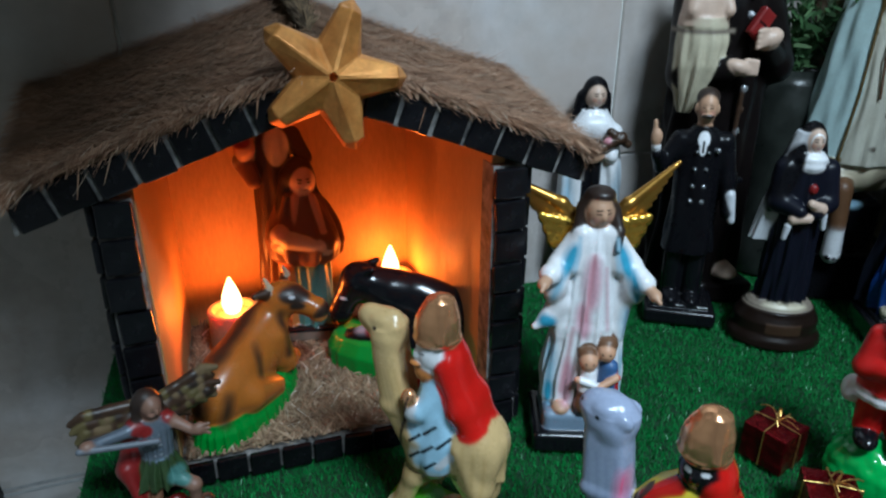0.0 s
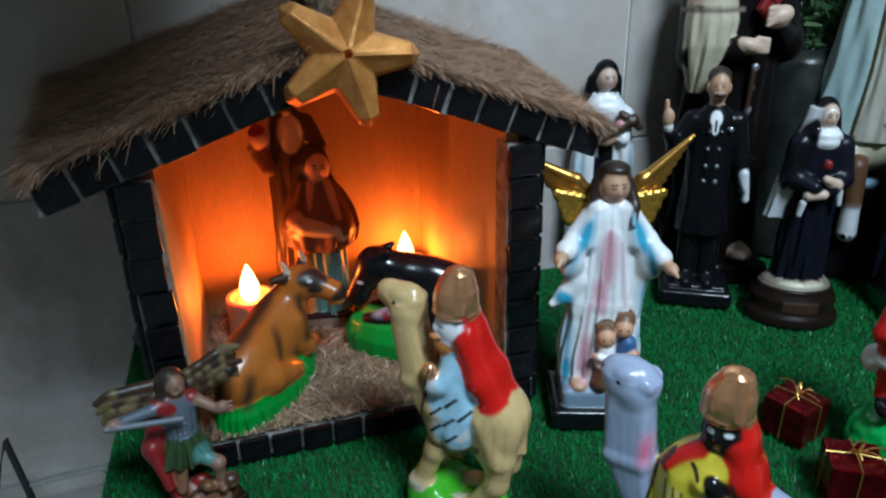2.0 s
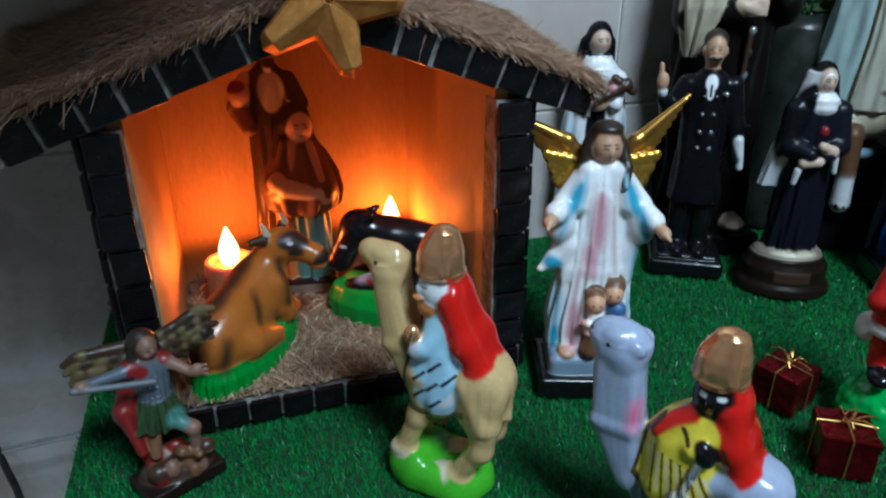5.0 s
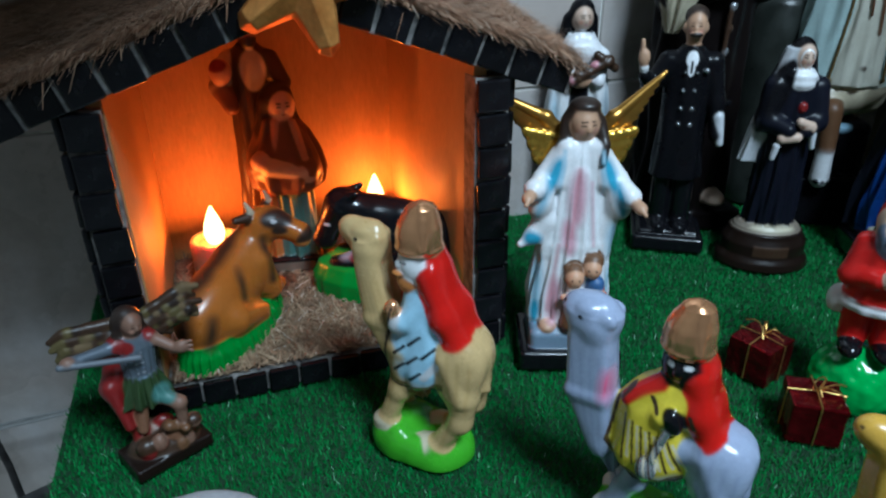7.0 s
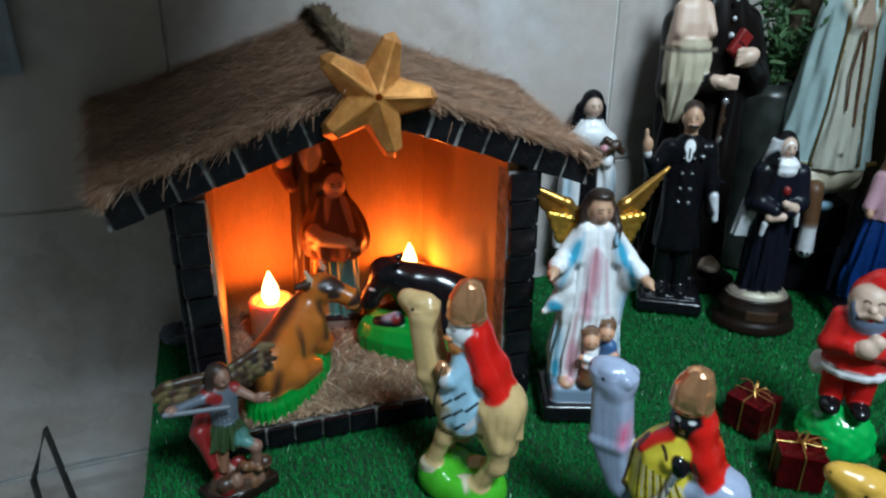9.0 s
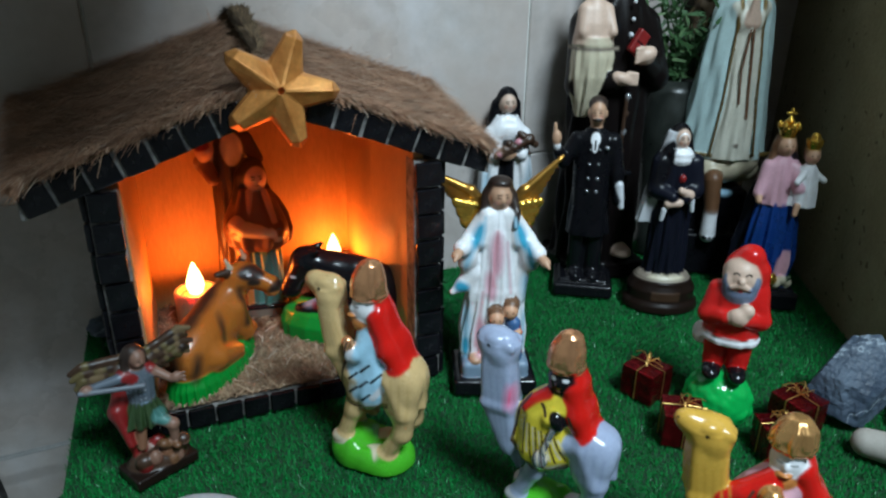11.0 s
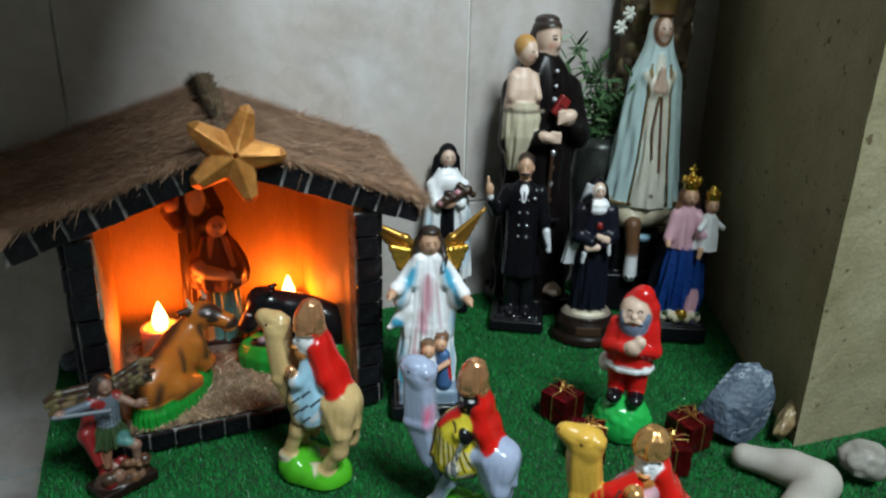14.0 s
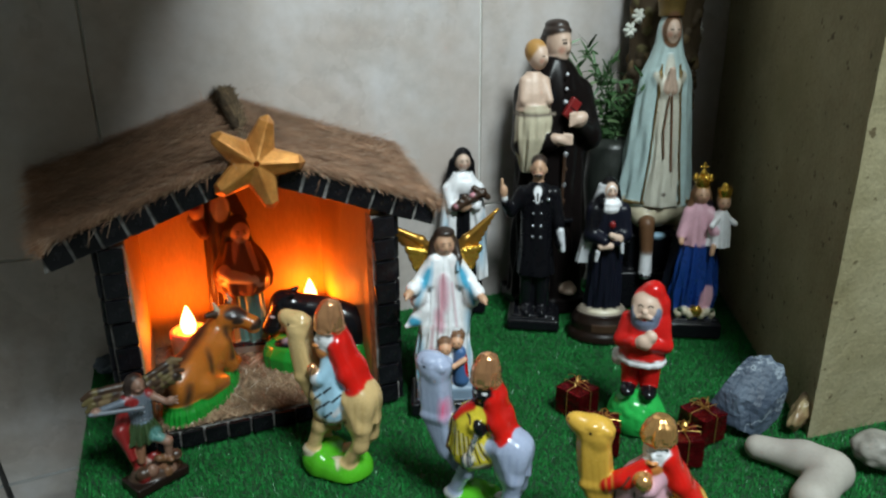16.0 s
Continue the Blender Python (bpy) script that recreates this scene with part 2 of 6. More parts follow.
def strips(name, roots, along, side, length, width, lift, material, parent=None, sag=0.0):
    """Many loose flat fibres as one mesh: each a bent strip of two quads. All inputs are arrays."""
    n = len(roots)
    tip = along * length[:, None]
    w = side * (width / 2)[:, None]
    up = np.array((0.0, 0.0, 1.0)) * lift[:, None]
    mid = roots + tip * 0.5 + up
    end = roots + tip + up * (1 - sag)
    co = np.stack((roots - w, roots + w, mid - w * 0.9, mid + w * 0.9, end - w * 0.35, end + w * 0.35), 1).reshape(-1, 3)
    base = np.arange(n)[:, None] * 6
    faces = np.concatenate((base + (0, 1, 3, 2), base + (2, 3, 5, 4)), 1).reshape(-1, 4)
    me = bpy.data.meshes.new(name)
    me.vertices.add(len(co))
    me.vertices.foreach_set("co", co.ravel())
    me.loops.add(faces.size)
    me.loops.foreach_set("vertex_index", faces.ravel().astype(np.int32))
    me.polygons.add(len(faces))
    me.polygons.foreach_set("loop_start", np.arange(0, faces.size, 4, dtype=np.int32))
    me.update()
    me.validate()
    me.materials.append(material)
    ob = new(name, me)
    ob.parent = parent
    return ob


# ---- modelled figures: soft unions of solids, skinned as one painted mesh ----
MM = 0.001
PAINTS = {}


def paint(name, rgb, metal=0.0, rough=0.3, gloss=0.5):
    PAINTS[name] = (*rgb, metal, rough, gloss)


def turn3(rx, ry, rz):
    return np.array(Euler((radians(rx), radians(ry), radians(rz))).to_matrix())


class Figure:
    """A modelled figure. Sizes in millimetres; it looks along -y and stands on z = 0."""

    def __init__(self, grain=1.5):
        self.grain, self.solids, self.brush = grain, [], []

    def add(self, dist, lo, hi, colour, k, cut=False):
        self.solids.append((dist, np.array(lo, float), np.array(hi, float), colour, k, cut))

    def _ball(self, c, r, rot=None):
        c, r = np.array(c, float), np.array(r if hasattr(r, "__len__") else (r, r, r), float)
        m = turn3(*rot) if rot else None

        def dist(p):
            q = p - c
            if m is not None:
                q = q @ m
            k0 = np.sqrt(((q / r) ** 2).sum(-1))
            k1 = np.sqrt(((q / (r * r)) ** 2).sum(-1)) + 1e-6
            return k0 * (k0 - 1) / k1
        e = np.full(3, r.max()) if rot else r
        return dist, c - e, c + e

    def _limb(self, a, b, ra, rb):
        a, b = np.array(a, float), np.array(b, float)

        def dist(p):
            ab = b - a
            h = np.clip(((p - a) @ ab) / (ab @ ab), 0, 1)
            return np.sqrt(((p - a - h[..., None] * ab) ** 2).sum(-1)) - (ra + (rb - ra) * h)
        r = max(ra, rb)
        return dist, np.minimum(a, b) - r, np.maximum(a, b) + r

    def _block(self, c, half, soft, rot=None):
        c, half = np.array(c, float), np.array(half, float)
        m = turn3(*rot) if rot else None

        def dist(p):
            q = p - c
            if m is not None:
                q = q @ m
            q = np.abs(q) - (half - soft)
            return np.sqrt((np.maximum(q, 0) ** 2).sum(-1)) + np.minimum(q.max(-1), 0) - soft
        e = np.full(3, np.sqrt((half ** 2).sum())) if rot else half
        return dist, c - e, c + e

    def _robe(self, rows, folds=0, depth=0.0, phase=0.0, front=1.0):
        """Draped cloth: rows of (height, half width, half depth, centre x, centre y), with folds that deepen to the hem."""
        z0, *rest = [np.array(v, float) for v in zip(*rows)]
        z = np.linspace(z0[0], z0[-1], 97)
        pad = lambda v: np.concatenate((2 * v[0] - v[5:0:-1], v, 2 * v[-1] - v[-2:-7:-1]))
        rx, ry, cx, cy = [np.convolve(pad(np.interp(z, z0, v)), np.hanning(13)[1:-1] / np.hanning(13).sum(), "valid") for v in rest]

        def dist(p):
            h = p[..., 2]
            a, b = np.interp(h, z, rx), np.interp(h, z, ry)
            x, y = p[..., 0] - np.interp(h, z, cx), p[..., 1] - np.interp(h, z, cy)
            ang = np.arctan2(x / a, -y / b)
            d = (np.sqrt((x / a) ** 2 + (y / b) ** 2) - 1) * np.minimum(a, b)
            if folds:
                fall = np.clip((z[-1] - h) / (z[-1] - z[0]), 0, 1)
                wave = np.sin(ang * folds + phase + 1.3 * np.sin(h * 0.045)) + 0.5 * np.sin(ang * folds * 1.7 + 2.1 + phase)
                d = d - depth * fall ** 0.7 * wave
            return np.maximum(d, np.abs(h - (z[0] + z[-1]) / 2) - (z[-1] - z[0]) / 2)
        r = max(rx.max(), ry.max()) + abs(depth) * 1.6
        return dist, (cx.min() - r, cy.min() - r, z[0]), (cx.max() + r, cy.max() + r, z[-1])

    def ball(self, c, r, colour, k=3.0, rot=None):
        self.add(*self._ball(c, r, rot), colour, k)

    def limb(self, a, b, ra, rb, colour, k=3.0):
        self.add(*self._limb(a, b, ra, rb), colour, k)

    def block(self, c, half, soft, colour, k=1.0, rot=None):
        self.add(*self._block(c, half, soft, rot), colour, k)

    def robe(self, rows, colour, k=2.0, folds=0, depth=0.0, phase=0.0):
        self.add(*self._robe(rows, folds, depth, phase), colour, k)

    def cut(self, c, r, k=1.0, rot=None):
        self.add(*self._ball(c, r, rot), None, k, True)

    def dab(self, c, r, colour, rot=None, soft=0.8):
        """Paint laid on the finished surface, inside an ellipsoid."""
        self.brush.append((self._ball(c, r, rot)[0], colour, soft))

    def stripe(self, a, b, r, colour, soft=0.5):
        self.brush.append((self._limb(a, b, r, r)[0], colour, soft))

    def hatch(self, a, b, r, colour, soft=0.5, far=-6.0):
        """A brush line on the side that faces -y: from (x, z) to (x, z)."""
        a, b = np.array(a, float), np.array(b, float)

        def dist(p):
            q = p[..., (0, 2)]
            ab = b - a
            h = np.clip(((q - a) @ ab) / (ab @ ab), 0, 1)
            return np.maximum(np.sqrt(((q - a - h[..., None] * ab) ** 2).sum(-1)) - r, p[..., 1] - far)
        self.brush.append((dist, colour, soft))

    def sink(self, depth):
        """Lower the whole figure into the ground."""
        down = np.array((0.0, 0.0, depth))
        self.solids = [((lambda p, f=d: f(p + down)), lo - down, hi - down, c, k, cut) for d, lo, hi, c, k, cut in self.solids]
        self.brush = [((lambda p, f=d: f(p + down)), c, s) for d, c, s in self.brush]

    def narrow(self, k):
        """Make the whole figure slimmer from side to side."""
        w = np.array((1 / k, 1.0, 1.0))
        self.solids = [((lambda p, f=d: f(p * w) * k), lo / w, hi / w, c, b, cut) for d, lo, hi, c, b, cut in self.solids]
        self.brush = [((lambda p, f=d: f(p * w)), c, s) for d, c, s in self.brush]
        return self

    def slab(self, c, half, colour, rot=None, soft=0.5):
        self.brush.append((self._block(c, half, 0.1, rot)[0], colour, soft))

    def features(self, c, s=1.0, yaw=0.0, brow="hair", lips="rose", eyes=True, tone="pale_skin"):
        """Plain painted features on a head that is centred at c and about 22 s wide; yaw turns them to the side."""
        ca, sa = math.cos(radians(yaw)), math.sin(radians(yaw))
        at = lambda x, y, z: (c[0] + s * (x * ca - y * sa), c[1] + s * (x * sa + y * ca), c[2] + s * z)
        self.ball(at(0, -11.5, -1.5), (1.7 * s, 2.4 * s, 3.4 * s), tone, 2 * s)
        for k in (-1, 1):
            self.stripe(at(k * 2.4, -12, 4.6), at(k * 6.6, -10.5, 4.2), 0.65 * s, brow, 0.6)
            if eyes:
                self.stripe(at(k * 2.8, -12, 1.8), at(k * 5.8, -10.8, 1.7), 0.75 * s, "hair", 0.5)
            self.dab(at(k * 6, -10, -3.5), (3 * s, 4 * s, 2.6 * s), "blush", None, 3 * s)
        self.stripe(at(-2.0, -12, -6.6), at(2.0, -12, -6.6), 0.9 * s, lips, 0.6)

    def field(self, p):
        d = np.full(len(p), 99.0)
        for dist, lo, hi, _, k, cut in self.solids:
            m = k + 3 * self.grain
            near = np.flatnonzero(((p > lo - m) & (p < hi + m)).all(1))
            e, o = dist(p[near]), d[near]
            if cut:
                h = np.maximum(k - np.abs(-e - o), 0) / k
                d[near] = np.maximum(o, -e) + h * h * k / 4
            else:
                h = np.maximum(k - np.abs(e - o), 0) / k
                d[near] = np.minimum(o, e) - h * h * k / 4
        return d

    def skin(self):
        g = self.grain
        lo = np.min([s[1] for s in self.solids if not s[5]], 0) - 3 * g
        hi = np.max([s[2] for s in self.solids if not s[5]], 0) + 3 * g
        lo[2] = max(lo[2], -2 * g)
        axes = [np.arange(lo[i], hi[i] + g, g, dtype=np.float32) for i in range(3)]
        val = np.full([len(a) for a in axes], 50.0, np.float32)
        for dist, slo, shi, _, k, cut in self.solids:
            m = k + 3 * g
            sl = tuple(slice(max(int((slo[i] - m - lo[i]) / g), 0), min(int((shi[i] + m - lo[i]) / g) + 2, len(axes[i]))) for i in range(3))
            p = np.stack(np.meshgrid(*[axes[i][sl[i]] for i in range(3)], indexing="ij"), -1)
            e, d = dist(p), val[sl]
            if cut:
                h = np.maximum(k - np.abs(-e - d), 0) / k
                val[sl] = np.maximum(d, -e) + h * h * k / 4
            else:
                h = np.maximum(k - np.abs(e - d), 0) / k
                val[sl] = np.minimum(d, e) - h * h * k / 4
        val = np.maximum(val, -axes[2][None, None, :])
        inside = val < 0
        corner = [(i, j, k) for i in (0, 1) for j in (0, 1) for k in (0, 1)]
        n = np.array(val.shape) - 1
        view = lambda a, c: a[c[0]:c[0] + n[0], c[1]:c[1] + n[1], c[2]:c[2] + n[2]]
        count = sum(view(inside, c).astype(np.int8) for c in corner)
        cells = np.argwhere((count > 0) & (count < 8))
        cv = np.stack([val[cells[:, 0] + c[0], cells[:, 1] + c[1], cells[:, 2] + c[2]] for c in corner], 1)
        total, hits = np.zeros((len(cells), 3)), np.zeros(len(cells))
        for a in range(8):
            for b in range(a + 1, 8):
                ca, cb = np.array(corner[a]), np.array(corner[b])
                if np.abs(ca - cb).sum() != 1:
                    continue
                cross = (cv[:, a] < 0) != (cv[:, b] < 0)
                t = cv[:, a] / np.where(cross, cv[:, a] - cv[:, b], 1)
                total += np.where(cross[:, None], ca + t[:, None] * (cb - ca), 0)
                hits += cross
        verts = (cells + total / hits[:, None]) * g + lo
        index = np.full(n, -1, np.int64)
        index[tuple(cells.T)] = np.arange(len(cells))
        quads = []
        for ax in range(3):
            u, v = (ax + 1) % 3, (ax + 2) % 3
            step = np.eye(3, dtype=int)
            a = inside[tuple(slice(0, n[i]) for i in range(3))]
            b = inside[tuple(slice(step[ax][i], n[i] + step[ax][i]) for i in range(3))]
            e = np.argwhere(a != b)
            e = e[(e[:, u] > 0) & (e[:, v] > 0)]
            q = np.stack([index[tuple(x.T)] for x in (e, e - step[u], e - step[u] - step[v], e - step[v])], 1)
            flip = ~a[tuple(e.T)]
            q[flip] = q[flip][:, ::-1]
            quads.append(q[(q >= 0).all(1)])
        quads = np.concatenate(quads)
        low = verts[:, 2] < 0.6 * g
        for _ in range(1):
            d = self.field(verts)
            s = 0.25 * g
            grad = np.stack([self.field(verts + s * np.eye(3)[i]) - d for i in range(3)], -1) / s
            stepv = (d / np.maximum((grad ** 2).sum(-1), 0.3))[:, None] * grad
            verts -= np.where(low[:, None], 0, np.clip(stepv, -0.6 * g, 0.6 * g))
        return verts, quads

    def colours(self, verts):
        names = [s[3] for s in self.solids if not s[5]]
        d = np.stack([s[0](verts) for s in self.solids if not s[5]], 1)
        w = np.exp(-np.minimum((d - d.min(1, keepdims=True)) / 0.3, 30))
        col = (w @ np.array([PAINTS[c] for c in names])) / w.sum(1, keepdims=True)
        for dist, colour, soft in self.brush:
            a = np.clip(0.5 - dist(verts) / soft, 0, 1)[:, None]
            col = col * (1 - a) + np.array(PAINTS[colour]) * a
        return col

    def place(self, name, x, y, z, rz, label, category, group="", scale=1.0):
        verts, quads = self.skin()
        col = self.colours(verts)
        me = bpy.data.meshes.new(name)
        me.from_pydata((verts * MM * scale).tolist(), [], quads.tolist())
        one = np.ones(len(verts))
        for key, data in (("paint", np.stack((col[:, 0], col[:, 1], col[:, 2], one), 1)), ("finish", np.stack((col[:, 3], col[:, 4], col[:, 5], one), 1))):
            me.attributes.new(key, "FLOAT_COLOR", "POINT").data.foreach_set("color", data.ravel().astype(np.float32))
        me.materials.append(PAINTED)
        me.shade_smooth()
        ob = new(name, me)
        ob.matrix_world = pose(x, y, z, 0, 0, rz)
        return tagged(ob, label, category, group)


paint("white", (0.86, 0.87, 0.90), 0, 0.28)
paint("cream", (0.66, 0.58, 0.42), 0, 0.3)
paint("ivory", (0.58, 0.52, 0.38), 0, 0.35)
paint("skin", (0.56, 0.33, 0.21), 0, 0.4)
paint("pale_skin", (0.64, 0.46, 0.36), 0, 0.4)
paint("dark_skin", (0.22, 0.10, 0.055), 0, 0.4)
paint("black", (0.006, 0.006, 0.008), 0, 0.12)
paint("soft_black", (0.006, 0.006, 0.008), 0, 0.22, 0.2)
paint("habit", (0.007, 0.005, 0.005), 0, 0.25, 0.16)
paint("denim", (0.05, 0.13, 0.30), 0, 0.4)
paint("child_skin", (0.66, 0.36, 0.22), 0, 0.45)
paint("emerald", (0.012, 0.40, 0.075), 0, 0.08)
paint("olive", (0.13, 0.10, 0.04), 0.1, 0.4)
paint("navy", (0.007, 0.008, 0.015), 0, 0.3, 0.2)
paint("hair", (0.03, 0.018, 0.014), 0, 0.35)
paint("brown", (0.16, 0.075, 0.035), 0, 0.4)
paint("dark_brown", (0.05, 0.025, 0.014), 0, 0.35)
paint("blond", (0.48, 0.25, 0.07), 0, 0.4)
paint("red", (0.62, 0.012, 0.008), 0, 0.10)
paint("dark_red", (0.22, 0.012, 0.012), 0, 0.35)
paint("tan", (0.62, 0.43, 0.20), 0, 0.22)
paint("grey_blue", (0.36, 0.42, 0.58), 0, 0.18)
paint("pale_grey", (0.62, 0.64, 0.68), 0, 0.2)
paint("yellow_camel", (0.66, 0.38, 0.06), 0, 0.2)
paint("yellow", (0.78, 0.62, 0.05), 0, 0.2)
paint("light_blue", (0.36, 0.60, 0.76), 0, 0.25)
paint("sky", (0.05, 0.36, 0.55), 0, 0.3)
paint("mint", (0.50, 0.66, 0.66), 0, 0.35)
paint("royal", (0.015, 0.075, 0.36), 0.45, 0.22)
paint("pink", (0.70, 0.40, 0.48), 0, 0.35)
paint("rose", (0.60, 0.25, 0.30), 0, 0.35)
paint("hot_pink", (0.75, 0.12, 0.25), 0, 0.3)
paint("lime", (0.07, 0.42, 0.02), 0, 0.2)
paint("green", (0.006, 0.26, 0.03), 0, 0.15)
paint("dark_green", (0.03, 0.06, 0.02), 0, 0.4)
paint("teal", (0.07, 0.20, 0.18), 0, 0.4)
paint("orange", (0.55, 0.20, 0.05), 0, 0.25)
paint("ox", (0.46, 0.145, 0.022), 0, 0.2)
paint("copper", (0.92, 0.46, 0.23), 0.8, 0.2)
paint("bronze", (0.86, 0.47, 0.18), 0.8, 0.2)
paint("gilt", (0.56, 0.29, 0.06), 0.85, 0.26)
paint("bright_gilt", (0.78, 0.48, 0.08), 0.9, 0.2)
paint("old_gold", (0.20, 0.13, 0.04), 0.5, 0.35)
paint("silver", (0.55, 0.58, 0.62), 0.8, 0.2)
paint("stone", (0.22, 0.18, 0.14), 0, 0.5)
paint("slate_blue", (0.20, 0.28, 0.38), 0, 0.4)
paint("grey_beard", (0.16, 0.20, 0.30), 0, 0.3)
paint("scarlet", (0.60, 0.014, 0.012), 0, 0.14)
paint("blush", (0.58, 0.30, 0.22), 0, 0.4)
# darker coat tones, laid on the camels in place of groove shading
paint("tan_shade_wash", (0.50, 0.33, 0.13), 0, 0.25)
paint("grey_shade_wash", (0.29, 0.34, 0.50), 0, 0.2)
paint("yellow_shade_wash", (0.56, 0.30, 0.04), 0, 0.2)
paint("pale_stone", (0.40, 0.37, 0.33), 0, 0.6, 0.3)
paint("stone_shade", (0.33, 0.30, 0.27), 0, 0.65, 0.3)
paint("bark", (0.17, 0.115, 0.06), 0, 0.6, 0.2)
paint("bark_dark", (0.07, 0.048, 0.028), 0, 0.6, 0.2)
paint("moss", (0.12, 0.10, 0.045), 0, 0.6, 0.2)
paint("plinth", (0.014, 0.008, 0.006), 0, 0.25, 0.25)
paint("gown", (0.68, 0.66, 0.56), 0, 0.35)
paint("armour", (0.13, 0.16, 0.20), 0.3, 0.4)
paint("dull_silver", (0.15, 0.17, 0.20), 0.2, 0.5)
paint("dull_flesh", (0.24, 0.13, 0.09), 0, 0.45)


# ---- the room ----
WALL_Y = 0.71
wall = mesh_object("wall_back", box_bm(-1.6, 1.7, WALL_Y + 0.0035, WALL_Y + 0.12, -0.9, 2.2), GROUT)
tagged(wall, "grey glazed tiled wall behind the nativity display", "wall", kind="structure")
TILE_W = 0.533
tile_bm = box_bm(0.0015, TILE_W - 0.0015, 0, 0.008, 0.0015, TILE_W - 0.0015, 0.0012, 1)
wall_tile = bpy.data.meshes.new("wall_tile")
tile_bm.to_mesh(wall_tile)
tile_bm.free()
wall_tile.materials.append(WALL)

floor = tagged(mesh_object("floor", box_bm(-1.6, 2.2, -3.2, 0.84, -1.0, -0.9), PLASTER), "plain grey floor of the room", "floor", kind="structure")
ceiling = tagged(mesh_object("ceiling", box_bm(-1.6, 2.2, -3.2, 0.84, 2.2, 2.3), PLASTER), "plain pale ceiling", "ceiling", kind="structure")
tagged(mesh_object("wall_left", box_bm(-1.7, -1.6, -3.2, 0.84, -0.9, 2.2), PLASTER), "plain plastered side wall", "wall", kind="structure")
tagged(mesh_object("wall_right", box_bm(2.1, 2.2, -3.2, 0.84, -0.9, 2.2), PLASTER), "plain plastered side wall", "wall", kind="structure")
tagged(mesh_object("wall_front", box_bm(-1.6, 2.2, -3.3, -3.2, -0.9, 2.2), PLASTER), "plain plastered wall", "wall", kind="structure")
# unseen block added overhead to shade the left wall and the left of the stable
tagged(mesh_object("shade_block", box_bm(-0.09, 0.132, -0.02, 0.7085, 0.75, 2.2, 0.004), PLASTER), "unseen plastered block added above the display to shade its left side", "wall", kind="structure")


def stucco_pier():
    """The rough rendered pier: an oblique side face, an uneven arris and a front face."""
    bm = bmesh.new()
    outline = [(0.604, 0.195), (1.25, 0.13), (1.69, 0.71), (0.925, 0.71)]
    rows, cols = 56, 18
    rings = []
    for k in range(rows + 1):
        z = -0.06 + (0.75 * k / 40 if k <= 40 else 0.75 + 1.5 * (k - 40) / (rows - 40))
        ring = []
        for i in range(4):
            a, b = Vector(outline[i]), Vector(outline[(i + 1) % 4])
            n = Vector((b.y - a.y, a.x - b.x)).normalized()
            for j in range(cols):
                p = a.lerp(b, (j / cols) ** (1.0 if i else 1.4))
                q = Vector((p.x, p.y, z))
                d = 0.0016 * noise.noise(q * 14) + 0.0009 * noise.noise(q * 60)
                ring.append(bm.verts.new((p.x + n.x * d, p.y + n.y * d, z)))
        rings.append(ring)
    m = len(rings[0])
    for a, b in zip(rings, rings[1:]):
        for i in range(m):
            bm.faces.new((a[i], a[(i + 1) % m], b[(i + 1) % m], b[i]))
    bm.faces.new(rings[0][::-1])
    bm.faces.new(rings[-1])
    return mesh_object("pier", bm, STUCCO)


tagged(stucco_pier(), "rough sand-coloured stucco pier beside the display", "pillar", kind="structure")

# ---- table and artificial grass ----
table = empty("display_table", 0.4, 0.3, 0, 0, "dark wooden table that carries the nativity display", "table")
table.matrix_world = pose(0, 0, 0)
part("tabletop", box_bm(-0.136, 1.2, -0.12, 0.709, -0.045, -0.009, 0.002), BOARD, table)
for lx, ly in ((-0.11, -0.09), (-0.11, 0.66), (1.1, -0.09)):
    part("leg", box_bm(lx, lx + 0.05, ly, ly + 0.05 if ly < 0.6 else 0.705, -0.9, -0.0455, 0.003), BOARD, table)

turf = tagged(mesh_object("grass_mat", box_bm(-0.142, 1.1, -0.13, 0.7085, -0.0085, -0.004, 0.001), TURF_BACK), "dark green artificial grass mat spread on the table", "grass mat")


def turf_blades():
    rng = np.random.default_rng(3)
    count = 350000
    x = -0.141 + rng.random(count) * 0.98
    y = -0.10 + rng.random(count) * 0.806
    keep = (y > 0.195 + (x - 0.604) * 1.62) | (y < 0.192 - 0.1 * (x - 0.604))
    x, y = x[keep], y[keep]
    n = len(x)
    ang, lean = rng.random(n) * 2 * np.pi, 0.25 + 0.75 * rng.random(n)
    along = np.stack((np.cos(ang) * lean, np.sin(ang) * lean, np.ones(n)), 1)
    along /= np.linalg.norm(along, axis=1, keepdims=True)
    side = np.stack((-np.sin(ang), np.cos(ang), np.zeros(n)), 1)
    roots = np.stack((x, y, np.full(n, -0.005)), 1)
    ob = strips("grass", roots, along, side, 0.004 + 0.003 * rng.random(n), 0.0004 + 0.0005 * rng.random(n), np.zeros(n), TURF, turf)
    return tagged(ob, "short green plastic grass blades", kind="stuff")


turf_blades()

# ---- the stable ----
stable = empty("nativity_stable", 0.064, 0.56, 0, 0, "small wooden stable with thatched roof and black mosaic trim", "nativity stable")
stable.matrix_world = pose(0, 0, 0)
CX = 0.0635
FRONT, BACK = 0.45, 0.672


def roof_at(side, u, v):
    """Roof top: u from ridge to eave, v from front to back."""
    half = 0.197 + 0.036 * v
    x = CX + side * u * half
    return Vector((x, FRONT - 0.002 + v * 0.252, 0.3125 + 0.032 * v - u * (0.0695 + 0.012 * v)))


